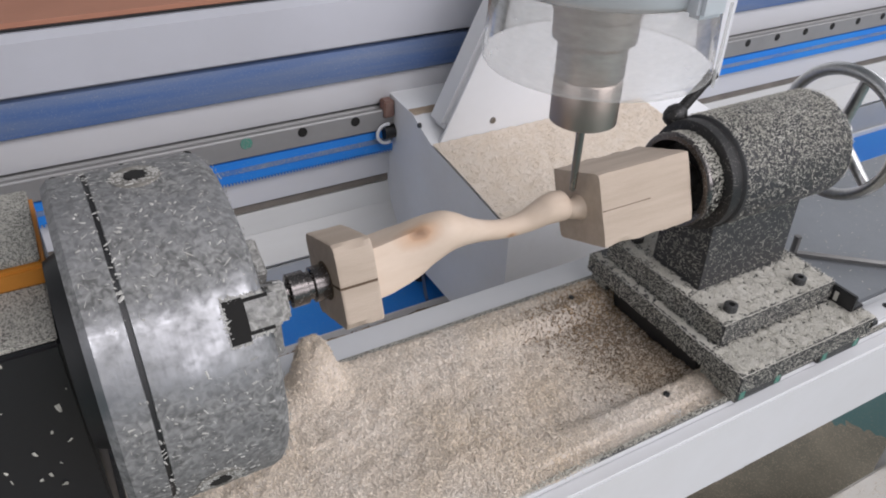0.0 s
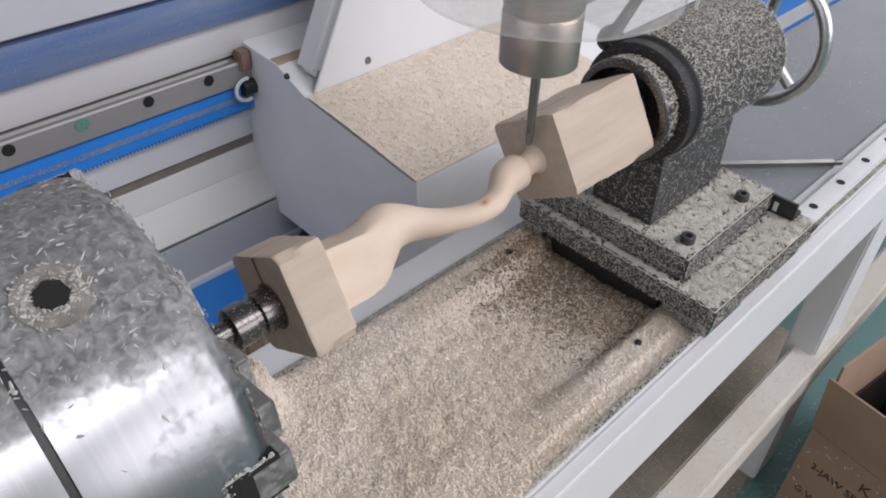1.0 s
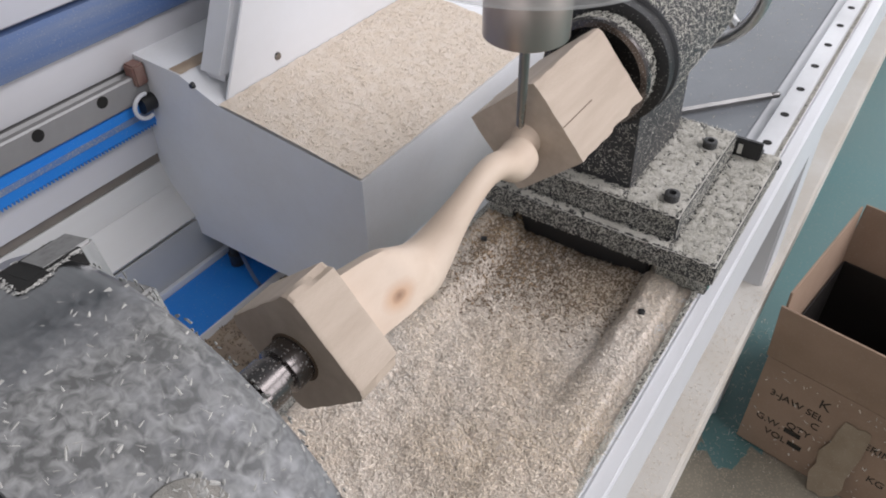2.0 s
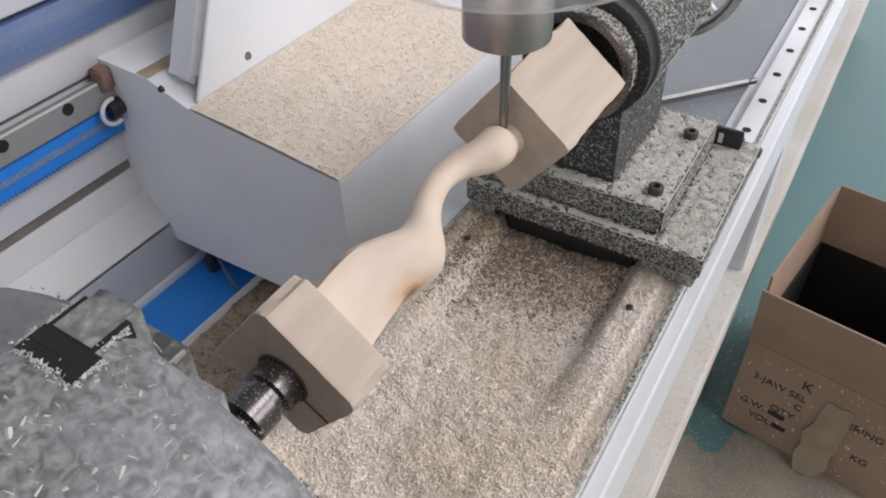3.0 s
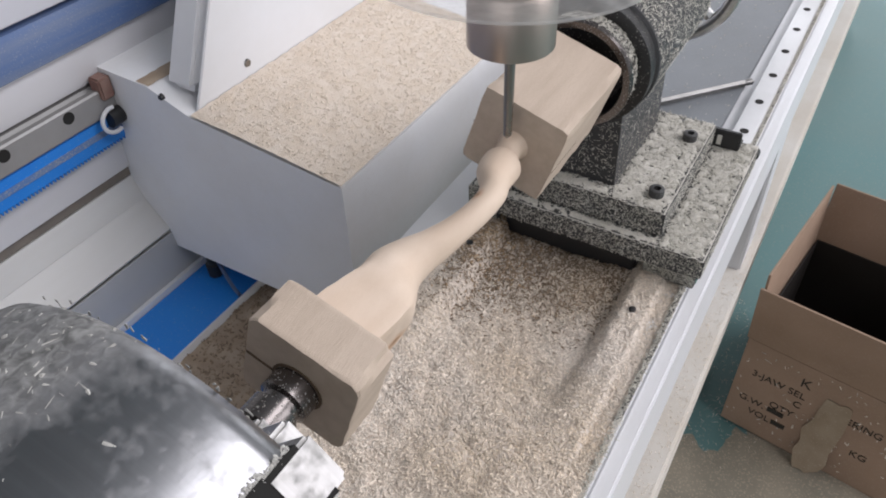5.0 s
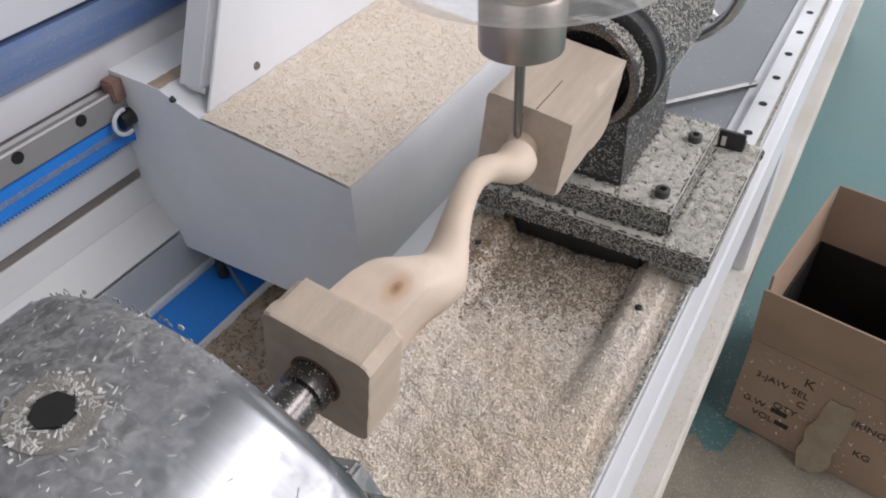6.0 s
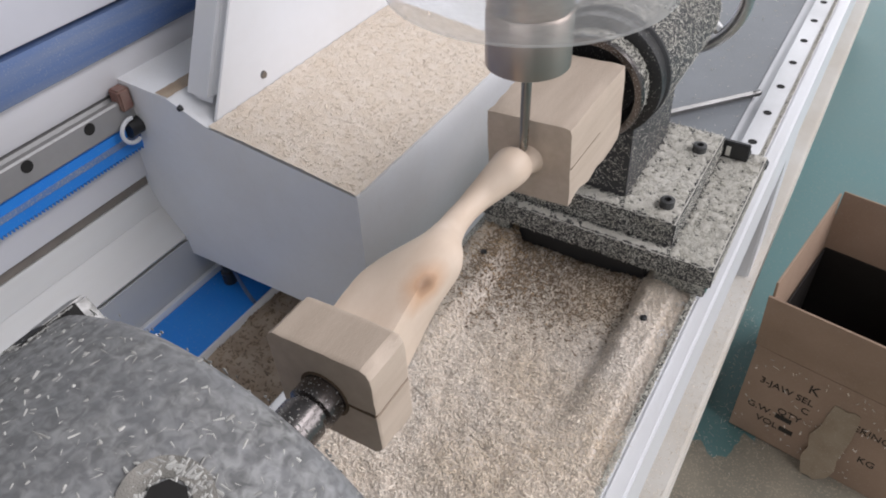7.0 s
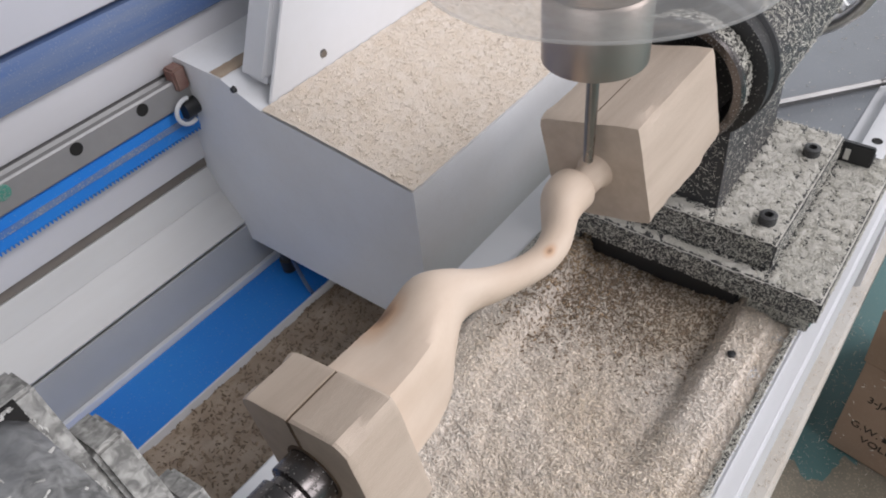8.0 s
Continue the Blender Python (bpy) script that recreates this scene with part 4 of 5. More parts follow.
# ---- carriage with its spindle ----
def carriage():
    t = thing("spindle_carriage", pose(0.75, 0.9, 0.45), "white enamelled carriage housing with sawdust on its slope", "machine carriage")
    o = Matrix.Translation((-0.75, -0.9, -0.45))

    def put(n, bm, m, lab="", parent=t):
        bmesh.ops.transform(bm, matrix=o, verts=bm.verts)
        return part(n, bm, m, parent, lab)
    put("housing", prism(B(), [(0.703, 0.468), (0.720, 0.445), (1.035, 0.445), (1.010 + 0.05, 0.470), (1.060, 0.697), (0.955, 0.690), (0.900, 0.668), (0.703, 0.644)], 0.562, 1.02), M_HOUSING, "white sheet metal housing")
    def slanted(bm, y0, y1, z0, z1, l0, slope, r, bevel):
        pts = [(l0, z0), (r, z0), (r, z1), (l0 + slope * (z1 - z0), z1)]
        a = [bm.verts.new((x, y0, z)) for x, z in pts]
        b = [bm.verts.new((x, y1, z)) for x, z in pts]
        fs = [bm.faces.new(a), bm.faces.new(b[::-1])] + [bm.faces.new((a[k], b[k], b[(k + 1) % 4], a[(k + 1) % 4])) for k in range(4)]
        bmesh.ops.recalc_face_normals(bm, faces=fs)
        bmesh.ops.bevel(bm, geom=list(bm.edges), offset=bevel, segments=3, affect="EDGES")
        return bm
    put("upright_panel", slanted(B(), 0.898, 0.902, 0.669, 1.40, 0.574, 0.5, 1.10, 0.001), M_WHITE, "white upright sheet panel")
    put("upright_column", slanted(B(), 0.9025, 0.952, 0.682, 1.40, 0.578, 0.5, 1.09, 0.010), M_WHITE, "rounded white column behind the panel")
    put("lubrication_block", box(B(), 0.545, 0.5615, 1.012, 1.03, 0.664, 0.690, 0.002), M_RED, "small reddish wiper block")
    bm = B()
    N, S, wr, rr = 24, 8, 0.015, 0.0025
    vs = [[bm.verts.new((0.548 + (wr + rr * math.sin(b)) * math.cos(a), 1.012 + rr * math.cos(b), 0.640 + (wr + rr * math.sin(b)) * math.sin(a))) for b in [2 * math.pi * q / S for q in range(S)]] for a in [math.radians(75 + 230 * q / N) for q in range(N)]]
    for q in range(N - 1):
        for w in range(S):
            bm.faces.new((vs[q][w], vs[q + 1][w], vs[q + 1][(w + 1) % S], vs[q][(w + 1) % S]))
    put("cable_loop", bm, M_WHITE, "pale looped oil tube")
    put("pinion_housing", turned(B(), [(0, 0.004), (0, 0.011), (0.018, 0.011), (0.018, 0.004)], 20, Matrix.Translation((0.545, 1.018, 0.640))), M_BLACK)
    fitting = put("oil_fitting", turned(B(), [(0, 0.006), (0.001, 0.009), (0.020, 0.010), (0.022, 0.007), (0.0445, 0.007)], 16, Matrix.Translation((0.5745, 0.953, 0.402)) @ UP), M_BLACK, "black knob under the housing")
    bm = B()
    rings = []
    for k in range(13):
        u = k / 12
        c = Vector((0.572 - 0.013 * u, 0.940 - 0.043 * u, 0.438 - 0.035 * math.sin(u * 1.57)))
        rings.append([bm.verts.new(c + Vector((0.0028 * math.cos(b), 0.0022 * math.sin(b), 0.0018 * math.sin(b)))) for b in [2 * math.pi * q / 8 for q in range(8)]])
    for a, b in zip(rings, rings[1:]):
        for q in range(8):
            bm.faces.new((a[q], a[(q + 1) % 8], b[(q + 1) % 8], b[q]))
    put("oil_hose", bm, M_BLUE_DUSTY, "thin bluish oil hose")
    put("panel_screw", turned(B(), [(0, 0.005), (0.002, 0.004)], 12, Matrix.Translation((0.658, 0.898, 0.687)) @ Matrix.Rotation(-math.pi / 2, 4, "Z")), M_DARKSTEEL)
    for x, y, z in ((0.5615, 1.030, 0.675), (0.5615, 0.935, 0.683), (0.5615, 1.050, 0.53)):
        put("screw", turned(B(), [(-0.002, 0.004), (0.002, 0.003)], 10, Matrix.Translation((x, y, z)) @ Matrix.Rotation(math.pi, 4, "Y")), M_BLACK)
    return t


carriage()


def spindle():
    t = thing("milling_spindle", pose(0.448, 0.471, 0.892), "steel milling spindle with slim cutter and clear dust shroud", "spindle")

    def put(n, prof, m, lab="", seg=48, shift=(0, 0, 0), caps=True):
        return part(n, turned(B(), prof, seg, Matrix.Translation(shift) @ UP, caps), m, t, lab)
    put("collet_nut", [(0.011, 0.006), (0.011, 0.0215), (0.0125, 0.0240), (0.043, 0.0240), (0.045, 0.0228)], M_SPINDLE, "turned steel collet nut")
    put("spindle_nose", [(0.045, 0.0226), (0.047, 0.0238), (0.068, 0.0238), (0.072, 0.0285), (0.088, 0.0290), (0.0885, 0.0283), (0.0895, 0.0283), (0.090, 0.0300), (0.16, 0.0300)], M_SPINDLE)
    put("cutter", [(0.020, 0.0032), (-0.02, 0.003), (-0.046, 0.0025), (-0.049, 0.0)], M_DARKSTEEL, "slim tapered cutter", 20)
    shift = (0.007, 0.004, 0.0)
    r0 = 0.078
    shroud = put("shroud", [(0.056, r0), (0.060, r0 - 0.0002), (0.110, r0 - 0.003), (0.112, r0 - 0.004)], M_CLEAR, "clear flexible plastic dust skirt", 72, shift, False)
    shroud.visible_shadow = False
    put("shroud_rim", [(0.0555, r0 + 0.0003), (0.0572, r0 + 0.0004)], M_CLEAR, "thick lower lip of the skirt", 72, shift, False)
    part("shroud_seam", box(B(), 0.038, 0.040, -0.0740, -0.0722, 0.056, 0.110, 0.0005), M_CLEAR, shroud, "overlapping seam of the skirt")
    ring = put("clamp_ring", [(0.108, 0.060), (0.108, 0.074), (0.110, 0.0765), (0.112, 0.0775), (0.124, 0.0775), (0.126, 0.076), (0.126, 0.060), (0.108, 0.060)], M_CLAMP, "bright steel clamp ring", 64, shift, False)
    put("upper_body", [(0.126, 0.040), (0.126, 0.060), (0.25, 0.060), (0.25, 0.04)], M_WHITE, "pale spindle holder", 64, shift)
    part("worm_screw", turned(B(), [(-0.014, 0.004), (0.014, 0.004), (0.0145, 0.0065), (0.019, 0.0065)], 16, Matrix.Translation((0.045, -0.069, 0.120)) @ Matrix.Rotation(0.5, 4, "Z")), M_CLAMP, ring, "worm screw of the clamp")
    part("clamp_lug", box(B(), -0.010, 0.012, -0.084, -0.070, 0.106, 0.137, 0.003, Matrix.Translation((0.012, 0, 0))), M_CLAMP, ring, "clamping lug")
    return t


mill = spindle()


def lettering(words, size, m, parent, name="lettering"):
    c = bpy.data.curves.new(name, "FONT")
    c.body, c.size, c.extrude = words, size, 0.0002
    c.materials.append(M_INK)
    o = new(name, c)
    o.parent = parent
    o.matrix_basis = m
    return o


def carton():
    m = Matrix.Translation((1.000, 0.312, 0)) @ Matrix.Rotation(math.radians(-9), 4, "Z")
    t = thing("cardboard_carton", m, "open brown cardboard carton on the floor, dusted with chips", "carton")
    L, W, H, F, th = 0.27, 0.27, 0.205, 0.335, 0.004
    for n, a in (("side_panel", (0, th, -W, 0)), ("side_panel", (L - th, L, -W, 0)), ("end_panel", (th, L - th, -th, 0)), ("end_panel", (th, L - th, -W, -W + th))):
        part(n, box(B(), *a, 0.004, H, 0.0005), M_CARD, t)
    part("bottom_panel", box(B(), th, L - th, -W + th, -th, 0.004, 0.008), M_CARD, t)
    # dark sheets added inside the walls, giving the carton's depth its shade
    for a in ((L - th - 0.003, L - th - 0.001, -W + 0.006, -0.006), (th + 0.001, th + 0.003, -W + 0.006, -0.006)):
        part("shade_sheet", box(B(), *a, 0.009, H + 0.02), M_INSIDE_SHADE, t, "dark sheet added for the shade inside the carton")
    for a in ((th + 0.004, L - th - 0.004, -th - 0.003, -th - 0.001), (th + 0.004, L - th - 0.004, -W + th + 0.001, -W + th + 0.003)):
        part("shade_sheet", box(B(), *a, 0.009, H + 0.02), M_INSIDE_SHADE, t, "dark sheet added for the shade inside the carton")
    part("shade_sheet", box(B(), th + 0.004, L - th - 0.004, -W + th + 0.004, -th - 0.004, 0.009, 0.012), M_INSIDE_SHADE, t, "dark sheet added for the shade inside the carton")
    # upright flaps, each leaning a little outward from its crease
    for k, (x, y, turn, half) in enumerate(((0.0, -W / 2, 90, W / 2 + 0.003), (L, -W / 2, -90, W / 2), (L / 2, 0.0, 0, L / 2 - 0.002), (L / 2, -W, 180, L / 2 - 0.002))):
        q = Matrix.Translation((x, y, H)) @ Matrix.Rotation(math.radians(turn), 4, "Z") @ Matrix.Rotation(math.radians((-13.0, -4.0, -2.0, -4.0)[k]), 4, "X")
        part("flap", box(B(), -half, half, -0.0035, 0.0, 0.0005, F - H, 0.0005, q), M_CARD, t, "raised cardboard flap")
    face = Matrix.Translation((-0.0006, 0, 0)) @ Matrix.Rotation(math.radians(-90), 4, "Z") @ Matrix.Rotation(math.radians(90), 4, "X")
    for words, u, z, size in (("K", 0.090, 0.160, 0.026), ("3-JAW SEL", 0.022, 0.134, 0.0185), ("ERING", 0.166, 0.130, 0.0185), ("C", 0.092, 0.112, 0.0185), ("QTY", 0.062, 0.086, 0.0185), ("G.W.", 0.016, 0.072, 0.0185), ("VOL", 0.036, 0.048, 0.0185), ("KG", 0.190, 0.070, 0.0185)):
        lettering(words, size, face @ Matrix.Translation((u, z, 0)), t)
    for u, z, w in ((0.062, 0.073, 0.026), (0.074, 0.049, 0.022)):
        part("print_bar", box(B(), -0.0009, -0.0002, -u - w, -u, z, z + 0.010), M_INK, t)
    bm = B()
    rows = [(0.163, 0.132, 0.168, 0.001), (0.152, 0.130, 0.170, 0.0012), (0.135, 0.128, 0.171, 0.0018), (0.11, 0.127, 0.172, 0.003), (0.08, 0.118, 0.170, 0.004), (0.055, 0.124, 0.168, 0.007), (0.035, 0.120, 0.172, 0.012), (0.015, 0.126, 0.166, 0.017), (0.006, 0.130, 0.150, 0.02)]
    f, b = [], []
    for z, u0, u1, out in rows:
        f.append([bm.verts.new((-out - 0.0012, -(u0 + (u1 - u0) * k / 4), z + 0.006 * noise.noise(Vector((z * 90, k, 1))))) for k in range(5)])
        b.append([bm.verts.new((-out - 0.0004, v.co.y, v.co.z)) for v in f[-1]])
    for side in (f, b):
        for r0, r1 in zip(side, side[1:]):
            for k in range(4):
                bm.faces.new((r0[k], r0[k + 1], r1[k + 1], r1[k]))
    loop_f = f[0] + [r[-1] for r in f[1:]] + f[-1][-2::-1] + [r[0] for r in f[-2:0:-1]]
    loop_b = b[0] + [r[-1] for r in b[1:]] + b[-1][-2::-1] + [r[0] for r in b[-2:0:-1]]
    for k in range(len(loop_f)):
        bm.faces.new((loop_f[k], loop_b[k], loop_b[(k + 1) % len(loop_b)], loop_f[(k + 1) % len(loop_f)]))
    bmesh.ops.recalc_face_normals(bm, faces=bm.faces)
    part("packing_tape", bm, M_TAPE, t, "torn strip of brown tape peeling off")
    return t


carton()


# ---- headstock ----
def headstock():
    t = thing("headstock", pose(0.0, 0.5, 0.66), "black painted headstock housing flecked with chips", "headstock")
    o = Matrix.Translation((0, -0.5, -0.66))

    def put(n, bm, m, lab=""):
        bmesh.ops.transform(bm, matrix=o, verts=bm.verts)
        return part(n, bm, m, t, lab)
    put("housing", box(B(), -0.45, 0.090, 0.438, 0.60, 0.668, 0.868, 0.002), M_HEAD, "black housing with scattered chips")
    put("base_plate", box(B(), -0.45, 0.094, 0.380, 0.62, 0.6645, 0.676, 0.001), M_CAST)
    ax = Matrix.Translation((0, AY, AZ))
    put("spindle_flange", turned(B(), [(0.0905, 0.03), (0.0905, 0.056), (0.0995, 0.06), (0.0995, 0.03)], 48, ax), M_BLACK, "black spindle flange")
    put("top_dust", box(B(), -0.45, 0.089, 0.440, 0.598, 0.8683, 0.871, 0.001), M_CAST_HEAVY, "settled dust on the housing")
    put("orange_block", box(B(), -0.30, 0.092, 0.490, 0.575, 0.871, 0.884, 0.002), M_ORANGE, "orange painted steel block")
    put("grey_cap", box(B(), -0.30, 0.090, 0.494, 0.575, 0.8842, 0.8885, 0.001), M_CAST_HEAVY)
    put("rear_cap", box(B(), -0.30, 0.070, 0.576, 0.60, 0.871, 0.890, 0.002), M_CAST_HEAVY)
    return t


headstock()


def hex_key():
    m = look((0.795, 0.489, 0.6725), (0.905, 0.396, 0.6725))
    t = thing("hex_key", m, "steel hex key lying on the bed plate", "hex key")
    part("long_arm", turned(B(), [(0, 0.004), (0.130, 0.004), (0.132, 0.0035)], 6, Matrix.Rotation(math.pi / 2, 4, "Y")), M_KEY, t)
    part("ball_end", turned(B(), [(0.1322, 0.0028), (0.135, 0.0036), (0.141, 0.0036), (0.143, 0.002)], 12, Matrix.Rotation(math.pi / 2, 4, "Y")), M_KEY, t)
    part("short_arm", turned(B(), [(-0.002, 0.004), (0.022, 0.004)], 6, Matrix.Translation((0, 0, 0.003)) @ Matrix.Rotation(math.pi / 2, 4, "Z")), M_KEY, t)
    return t


hex_key()


# ---- sawdust ----
def ease(v):
    v = max(0.0, min(1.0, v))
    return v * v * (3 - 2 * v)


def trough_height(x, y):
    """Dust on the two flanges and, lower, in the trough between them; heaped over towards the chuck."""
    n = 0.004 * noise.noise(Vector((x * 28, y * 28, 0.3))) + 0.0022 * noise.noise(Vector((x * 90, y * 90, 4.0)))
    fine = 0.0010 * noise.noise(Vector((x * 260, y * 260, 9.0)))
    u = ease((x - 0.33) / 0.20)
    inside = 0.666 - 0.021 * u + 0.008 * ease((x - 0.52) / 0.05) + 0.006 * (1 - 0.5 * u) * (abs(y - 0.470) / 0.067) ** 2 + n + fine
    flange = 0.6690 + max(-0.001, 0.35 * n) + fine * 0.6
    w = 0.030 - (0.022 if y > 0.47 else 0.016) * u
    d = ease(0.5 + min(y - 0.4075, 0.5265 - y) / w)
    z = flange + (inside - flange) * d
    step = 0.0045 * ease((x - 0.34) / 0.08)
    z -= step * ease((0.3845 - y) / 0.004)
    if y < 0.370:
        z -= (0.370 - y) * 0.5
    if y > 0.556:
        z -= (y - 0.556) * 0.9
    q = math.hypot(x - 0.258, y - 0.548)
    z += 0.046 / (1 + (q / 0.0175) ** 5) * (1 + 0.12 * noise.noise(Vector((x * 110, y * 110, 2))))
    return z


def pan_height(x, y):
    return 0.392 + 0.05 * max(0.0, (0.70 - y)) + 0.006 * noise.noise(Vector((x * 20, y * 20, 2))) + 0.003 * noise.noise(Vector((x * 70, y * 70, 5)))


def slope_height(x, y):
    """The dust that lies on the carriage's slope."""
    u = (y - 0.703) / 0.195
    return 0.6458 + (0.6698 - 0.6458) * u + 0.0028 * max(0.0, 1 - 2.2 * abs(u - 0.5) ** 2) + 0.0011 * noise.noise(Vector((x * 150, y * 150, 1))) + 0.0007 * noise.noise(Vector((x * 400, y * 400, 1)))


def grid(a, b, step):
    n = max(2, int(round((b - a) / step)) + 1)
    return [a + (b - a) * k / (n - 1) for k in range(n)]


sheet("trough_sawdust", grid(-0.30, 0.742, 0.003), grid(0.3668, 0.5612, 0.0024), trough_height, M_DUST, "deep pale sawdust heaped in the lathe trough", "sawdust")
p, nn = spread(70000, 0.12, 0.60, 0.367, 0.561, trough_height, 3)
keep = (p[:, 1] > 0.3695) | (p[:, 0] < 0.42)
p, nn = p[keep], nn[keep]
chips("trough_chips", p, nn, M_CHIP, 0.0029, 0.00036, None, "fine curled wood chips lying on the sawdust", 0.0002, 0.45, 4)
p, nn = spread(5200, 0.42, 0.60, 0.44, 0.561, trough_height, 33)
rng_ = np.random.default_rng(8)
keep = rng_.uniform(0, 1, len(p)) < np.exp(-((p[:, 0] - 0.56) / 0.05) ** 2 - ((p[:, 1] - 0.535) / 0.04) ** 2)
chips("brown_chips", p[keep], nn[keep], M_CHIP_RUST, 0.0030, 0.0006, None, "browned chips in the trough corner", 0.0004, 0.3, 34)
# these darker chips, denser towards the tailstock, put its shade into colour
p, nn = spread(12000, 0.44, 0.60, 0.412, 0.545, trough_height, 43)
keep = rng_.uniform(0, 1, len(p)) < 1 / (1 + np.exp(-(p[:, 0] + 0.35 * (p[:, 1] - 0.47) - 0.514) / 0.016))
chips("shaded_chips", p[keep], nn[keep], M_CHIP_DARK, 0.0029, 0.00045, None, "brown chips carrying the shade by the tailstock", 0.0006, 0.4, 44)
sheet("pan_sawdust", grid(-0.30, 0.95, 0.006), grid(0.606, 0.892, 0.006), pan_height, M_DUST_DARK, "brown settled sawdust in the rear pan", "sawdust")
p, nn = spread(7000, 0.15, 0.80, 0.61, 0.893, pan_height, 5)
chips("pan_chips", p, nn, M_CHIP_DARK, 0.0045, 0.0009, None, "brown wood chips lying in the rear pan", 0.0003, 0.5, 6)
sheet("slope_sawdust", grid(0.5622, 0.93, 0.0035), grid(0.7032, 0.897, 0.0035), slope_height, M_DUST_PALE, "thin pale sawdust on the carriage slope", "sawdust")
p, nn = spread(5600, 0.566, 0.928, 0.706, 0.896, slope_height, 7)
chips("slope_chips", p, nn, M_CHIP_FINE, 0.0024, 0.0006, None, "fine wood chips on the carriage slope", 0.0002, 0.4, 8)


def ledge_height(x, y):
    u = (y - 0.953) / 0.085
    return 0.6905 + 0.0055 * u + 0.0012 * noise.noise(Vector((x * 120, y * 120, 3)))


sheet("ledge_sawdust", grid(0.5632, 0.66, 0.004), grid(0.953, 0.972, 0.003), ledge_height, M_DUST_DARK, "brown dust settled on the carriage ledge", "sawdust")


def flat_chips(name, count, x0, x1, y0, y1, z, material, label, seed, length=0.0026):
    p, nn = spread(count, x0, x1, y0, y1, lambda x, y: z, seed)
    chips(name, p, nn, material, length, 0.00028, None, label, 0.0003, 0.4, seed + 50)


def dust_film(name, x0, x1, y0, y1, z, step, label, seed):
    """A thin uneven film of dust on a plate; the plate shows where the film runs out."""
    def height(x, y):
        e = min(x - x0, x1 - x, y - y0, y1 - y) / 0.004
        return z + 0.0004 + 0.0011 * noise.noise(Vector((x * 160, y * 160, seed))) + 0.0008 * noise.noise(Vector((x * 420, y * 420, seed))) - 0.0009 * max(0.0, 1 - e)
    sheet(name, grid(x0, x1, step), grid(y0, y1, step), height, M_FILM, label, "sawdust")


dust_film("slide_dust", 0.5605, 0.7345, 0.3575, 0.3945, 0.702, 0.0018, "pale grey dust on the tailstock slide", 1)
dust_film("slide_dust", 0.5605, 0.5715, 0.3945, 0.5595, 0.702, 0.0018, "pale grey dust on the tailstock slide", 2)
dust_film("plate_dust", 0.5725, 0.7145, 0.3955, 0.4425, 0.725, 0.0018, "pale grey dust on the tailstock plate", 3)
dust_film("plate_dust", 0.5725, 0.5868, 0.4425, 0.5475, 0.725, 0.0018, "pale grey dust on the tailstock plate", 4)
dust_film("plate_dust", 0.5872, 0.7145, 0.5015, 0.5475, 0.725, 0.0018, "pale grey dust on the tailstock plate", 5)
flat_chips("slide_chips", 4200, 0.562, 0.733, 0.359, 0.394, 0.702, M_CHIP_PALE, "pale chips lying on the tailstock slide", 11)
flat_chips("slide_chips", 500, 0.562, 0.571, 0.394, 0.556, 0.702, M_CHIP_PALE, "pale chips lying on the tailstock slide", 12)
flat_chips("plate_chips", 9000, 0.573, 0.714, 0.396, 0.547, 0.725, M_CHIP_PALE, "pale chips lying on the tailstock plate", 13)
flat_chips("bed_chips", 500, 0.735, 1.30, 0.405, 0.60, 0.668, M_CHIP_PALE, "scattered pale chips on the bed plate", 14)
flat_chips("edge_chips", 5200, 0.15, 1.4, 0.3655, 0.3700, 0.6674, M_CHIP_PALE, "pale chips along the beam edge", 15)
flat_chips("floor_chips", 2500, 0.55, 1.3, 0.0, 0.36, 0.0, M_CHIP, "wood chips strewn on the floor", 16, 0.006)
flat_chips("tube_chips", 1600, 0.2, 1.2, 0.346, 0.387, 0.310, M_CHIP, "wood chips on the lower tube", 17)


def floor_dust_height(x, y):
    reach = 1.04 if y < 0.29 else 0.97 + 0.40 * min(1.0, max(0.0, (y - 0.36) / 0.05))
    edge = min(x + 0.6, reach - x + 0.10 * noise.noise(Vector((y * 5, 1, 0))), y + 0.9)
    return 0.0035 * max(-0.4, min(1.0, edge * 9)) + 0.0012 * noise.noise(Vector((x * 60, y * 60, 7)))


sheet("floor_sawdust", grid(-0.6, 1.50, 0.015), grid(-0.9, 1.0, 0.015), floor_dust_height, M_FLOOR_DUST, "trodden grey-brown sawdust on the floor", "sawdust")


def carton_chips():
    rng = np.random.default_rng(31)
    n = 90
    m = Matrix.Translation((1.000, 0.312, 0)) @ Matrix.Rotation(math.radians(-9), 4, "Z")
    pts = [m @ Vector((-0.0006, -u, z)) for u, z in zip(rng.uniform(0, 0.27, n), rng.uniform(0.02, 0.2, n))]
    chips("carton_chips", pts, [m.to_3x3() @ Vector((-1, 0, 0))] * n, M_CHIP, 0.0045, 0.0008, None, "pale chips stuck to the carton", 0.0001, 0.15, 32)


carton_chips()


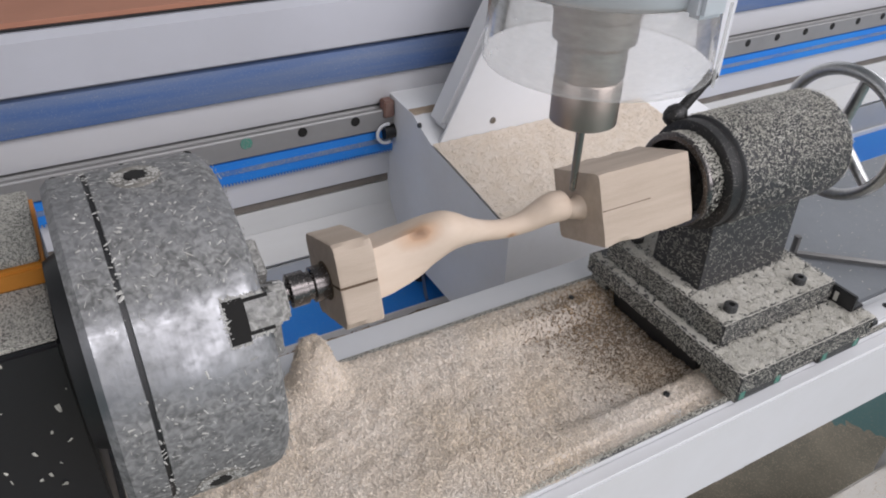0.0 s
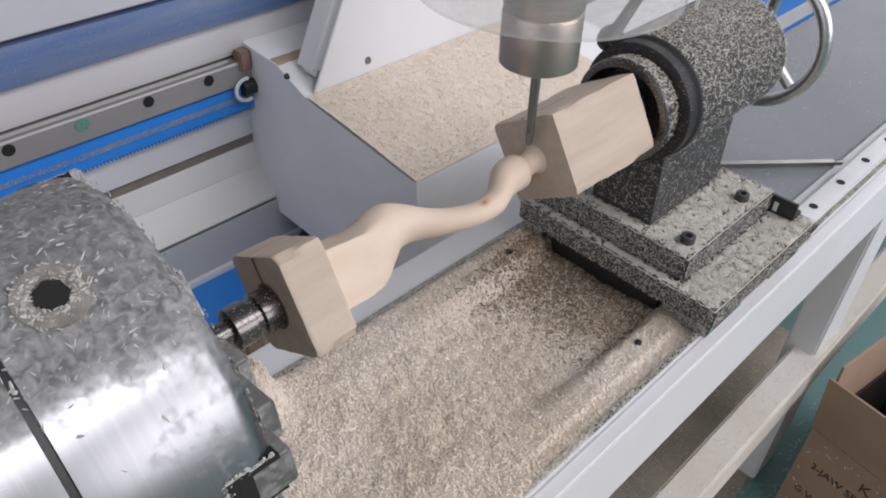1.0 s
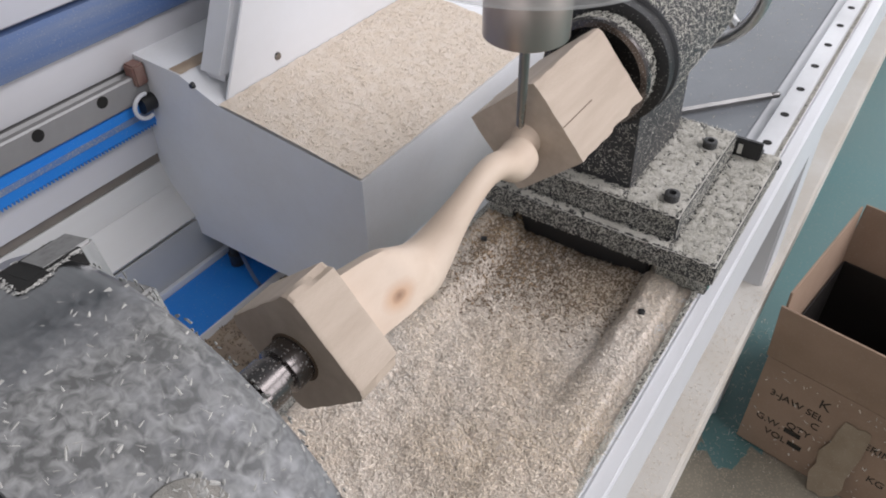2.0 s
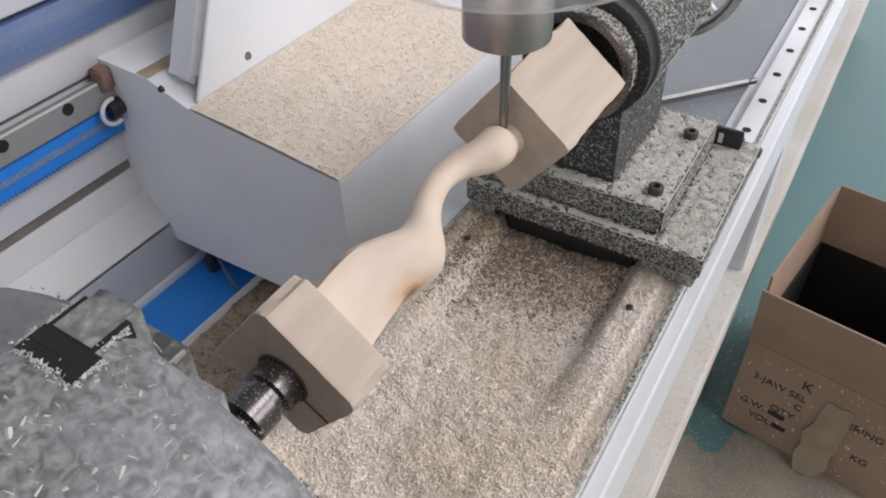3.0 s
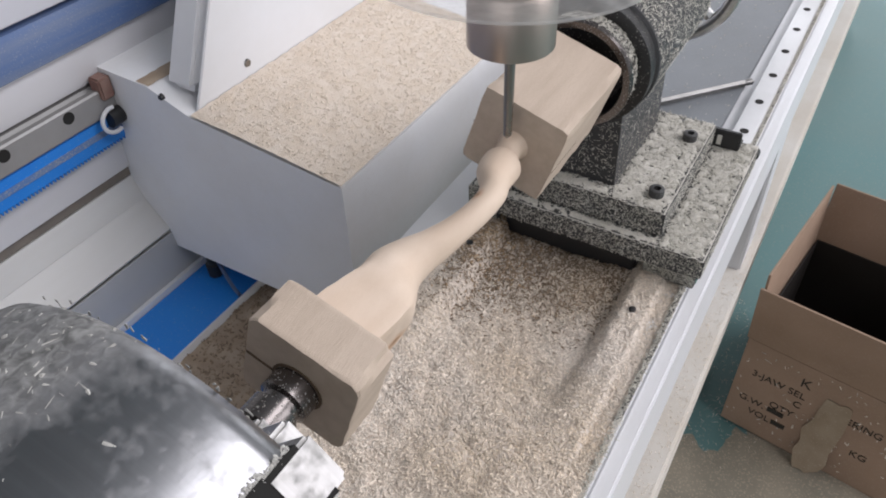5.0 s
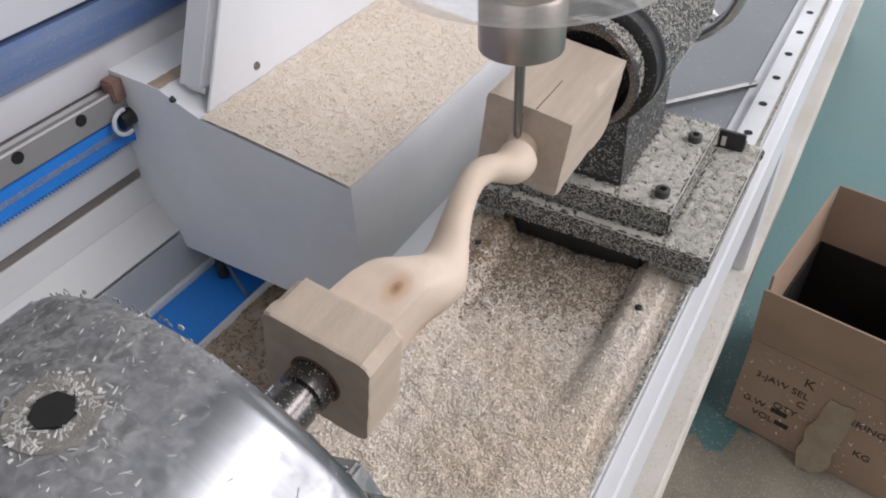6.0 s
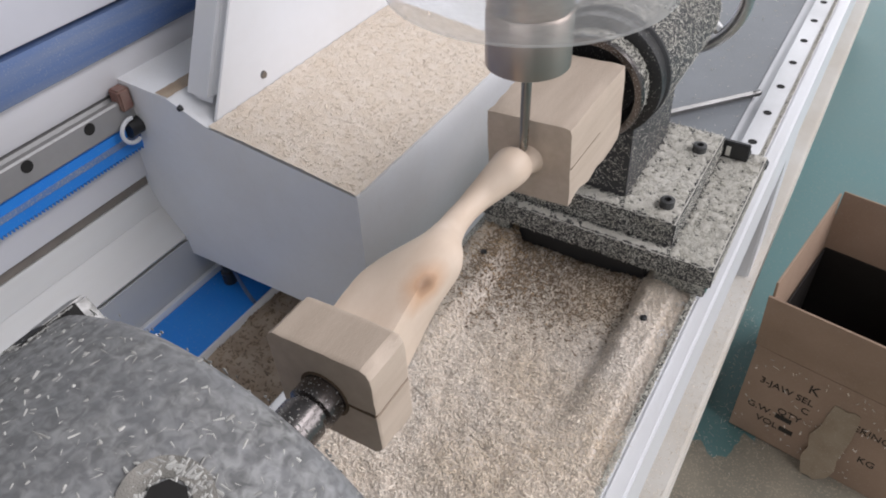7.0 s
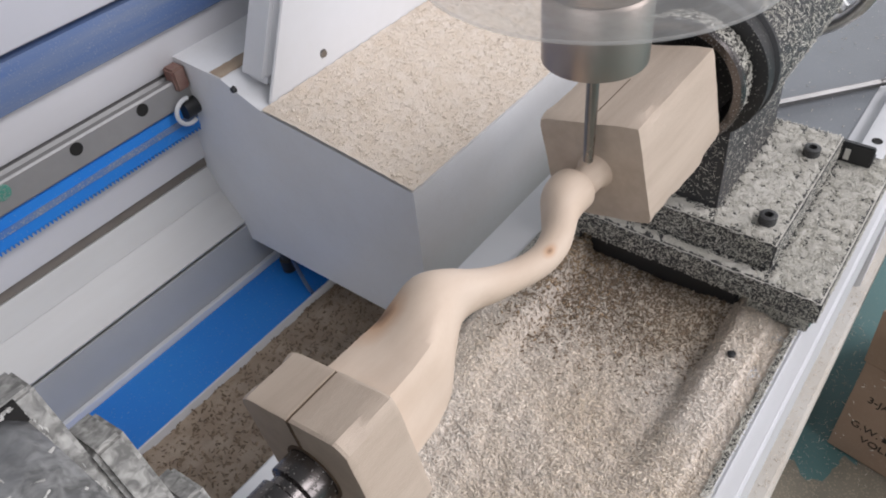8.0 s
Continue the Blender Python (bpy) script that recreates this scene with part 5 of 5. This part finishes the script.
def barrel_chips():
    rng = np.random.default_rng(21)
    n = 8500
    a = rng.normal(math.pi / 2, 1.0, n)
    x = rng.uniform(0.589, 0.718, n)
    nn = np.column_stack([np.zeros(n), np.cos(a), np.sin(a)])
    chips("barrel_chips", np.column_stack([x, AY + 0.0487 * np.cos(a), AZ + 0.0487 * np.sin(a)]), nn, M_CHIP_PALE, 0.0023, 0.00021, None, "pale chips clinging to the tailstock barrel", 0.0002, 0.3, 22)
    n = 700
    z, y = rng.uniform(0.73, 0.80, n), rng.uniform(AY - 0.028, AY + 0.028, n)
    chips("post_chips", np.column_stack([np.full(n, 0.5868), y, z]), np.tile([-1.0, 0, 0], (n, 1)), M_CHIP_PALE, 0.0020, 0.00017, None, "pale chips clinging to the tailstock post", 0.0001, 0.2, 23)
    x, z = rng.uniform(0.588, 0.694, n), rng.uniform(0.727, 0.80, n)
    chips("post_chips", np.column_stack([x, AY - 0.0302 + (z - 0.725) * 0.027, z]), np.tile([0, -1.0, 0], (n, 1)), M_CHIP_PALE, 0.0020, 0.00017, None, "pale chips clinging to the tailstock post", 0.0001, 0.2, 24)
    n = 120
    x, z = rng.uniform(-0.1, 0.088, n), rng.uniform(0.69, 0.865, n)
    chips("headstock_chips", np.column_stack([x, np.full(n, 0.4378), z]), np.tile([0, -1.0, 0], (n, 1)), M_CHIP_PALE, 0.0036, 0.0007, None, "few pale chips clinging to the headstock", 0.0001, 0.2, 25)


barrel_chips()


def side_chips(name, count, normal, at, a0, a1, z0, z1, label, seed):
    """Chips clinging to an upright face that looks along -x or -y."""
    rng = np.random.default_rng(seed)
    a, z = rng.uniform(a0, a1, count), rng.uniform(z0, z1, count)
    p = np.column_stack([np.full(count, at), a, z] if normal[0] else [a, np.full(count, at), z])
    chips(name, p, np.tile(normal, (count, 1)), M_CHIP_PALE, 0.0020, 0.00020, None, label, 0.0001, 0.3, seed + 1)


side_chips("slide_face_chips", 900, (0.0, -1.0, 0.0), 0.357, 0.561, 0.734, 0.6825, 0.7015, "pale chips on the slide's side", 71)
side_chips("slide_face_chips", 2200, (-1.0, 0.0, 0.0), 0.560, 0.358, 0.559, 0.6825, 0.7015, "pale chips on the slide's end", 73)
side_chips("plate_face_chips", 900, (0.0, -1.0, 0.0), 0.395, 0.573, 0.714, 0.7025, 0.7245, "pale chips on the plate's side", 75)
side_chips("plate_face_chips", 2000, (-1.0, 0.0, 0.0), 0.572, 0.396, 0.547, 0.7025, 0.7245, "pale chips on the plate's end", 77)

side_chips("shoe_chips", 700, (-1.0, 0.0, 0.0), 0.566, 0.362, 0.402, 0.668, 0.681, "pale chips on the rail shoe", 79)
side_chips("shoe_chips", 420, (-1.0, 0.0, 0.0), 0.566, 0.535, 0.557, 0.668, 0.681, "pale chips on the rail shoe", 81)


def cup_chips():
    rng = np.random.default_rng(83)
    n = 900
    a = rng.normal(math.pi / 2 + 0.3, 0.8, n)
    x = rng.uniform(0.557, 0.573, n)
    r = 0.0393 - 0.09 * (x - 0.557)
    chips("cup_chips", np.column_stack([x, AY + r * np.cos(a), AZ + r * np.sin(a)]), np.column_stack([np.zeros(n), np.cos(a), np.sin(a)]), M_CHIP_PALE, 0.0020, 0.0003, None, "pale dust clinging to the quill cup", 0.0004, 0.3, 84)


cup_chips()


# ---- motion ----
def motions():
    rate = -100.2
    rows = [0.1 * k for k in range(81)]
    def slip(s):
        return -3.0 + 8.0 * ease((s - 0.6) / 0.8) + 1.0 * ease((s - 2.0) / 4.0)
    walk(chuck, [(s, pose(0.100, AY, AZ, -1.5 + slip(s) + rate * s, 0, 0)) for s in rows])
    walk(workpiece, [(s, pose(0.0, AY, AZ, 24 + rate * s, 0, 0)) for s in rows])
    lifts = [(0, 0.005), (0.3, 0.001), (0.6, 0.010), (0.9, 0.005), (1.2, 0.002), (1.5, 0.0), (1.8, 0.003), (2.1, 0.001), (3.4, 0.0), (8, 0.0)]
    walk(mill, [(s, pose(0.448, 0.471, 0.892 + z)) for s, z in lifts])
    walk(drive, [(s, pose(0.187, AY, AZ, 24 + rate * s, 0, 0)) for s in rows])


motions()
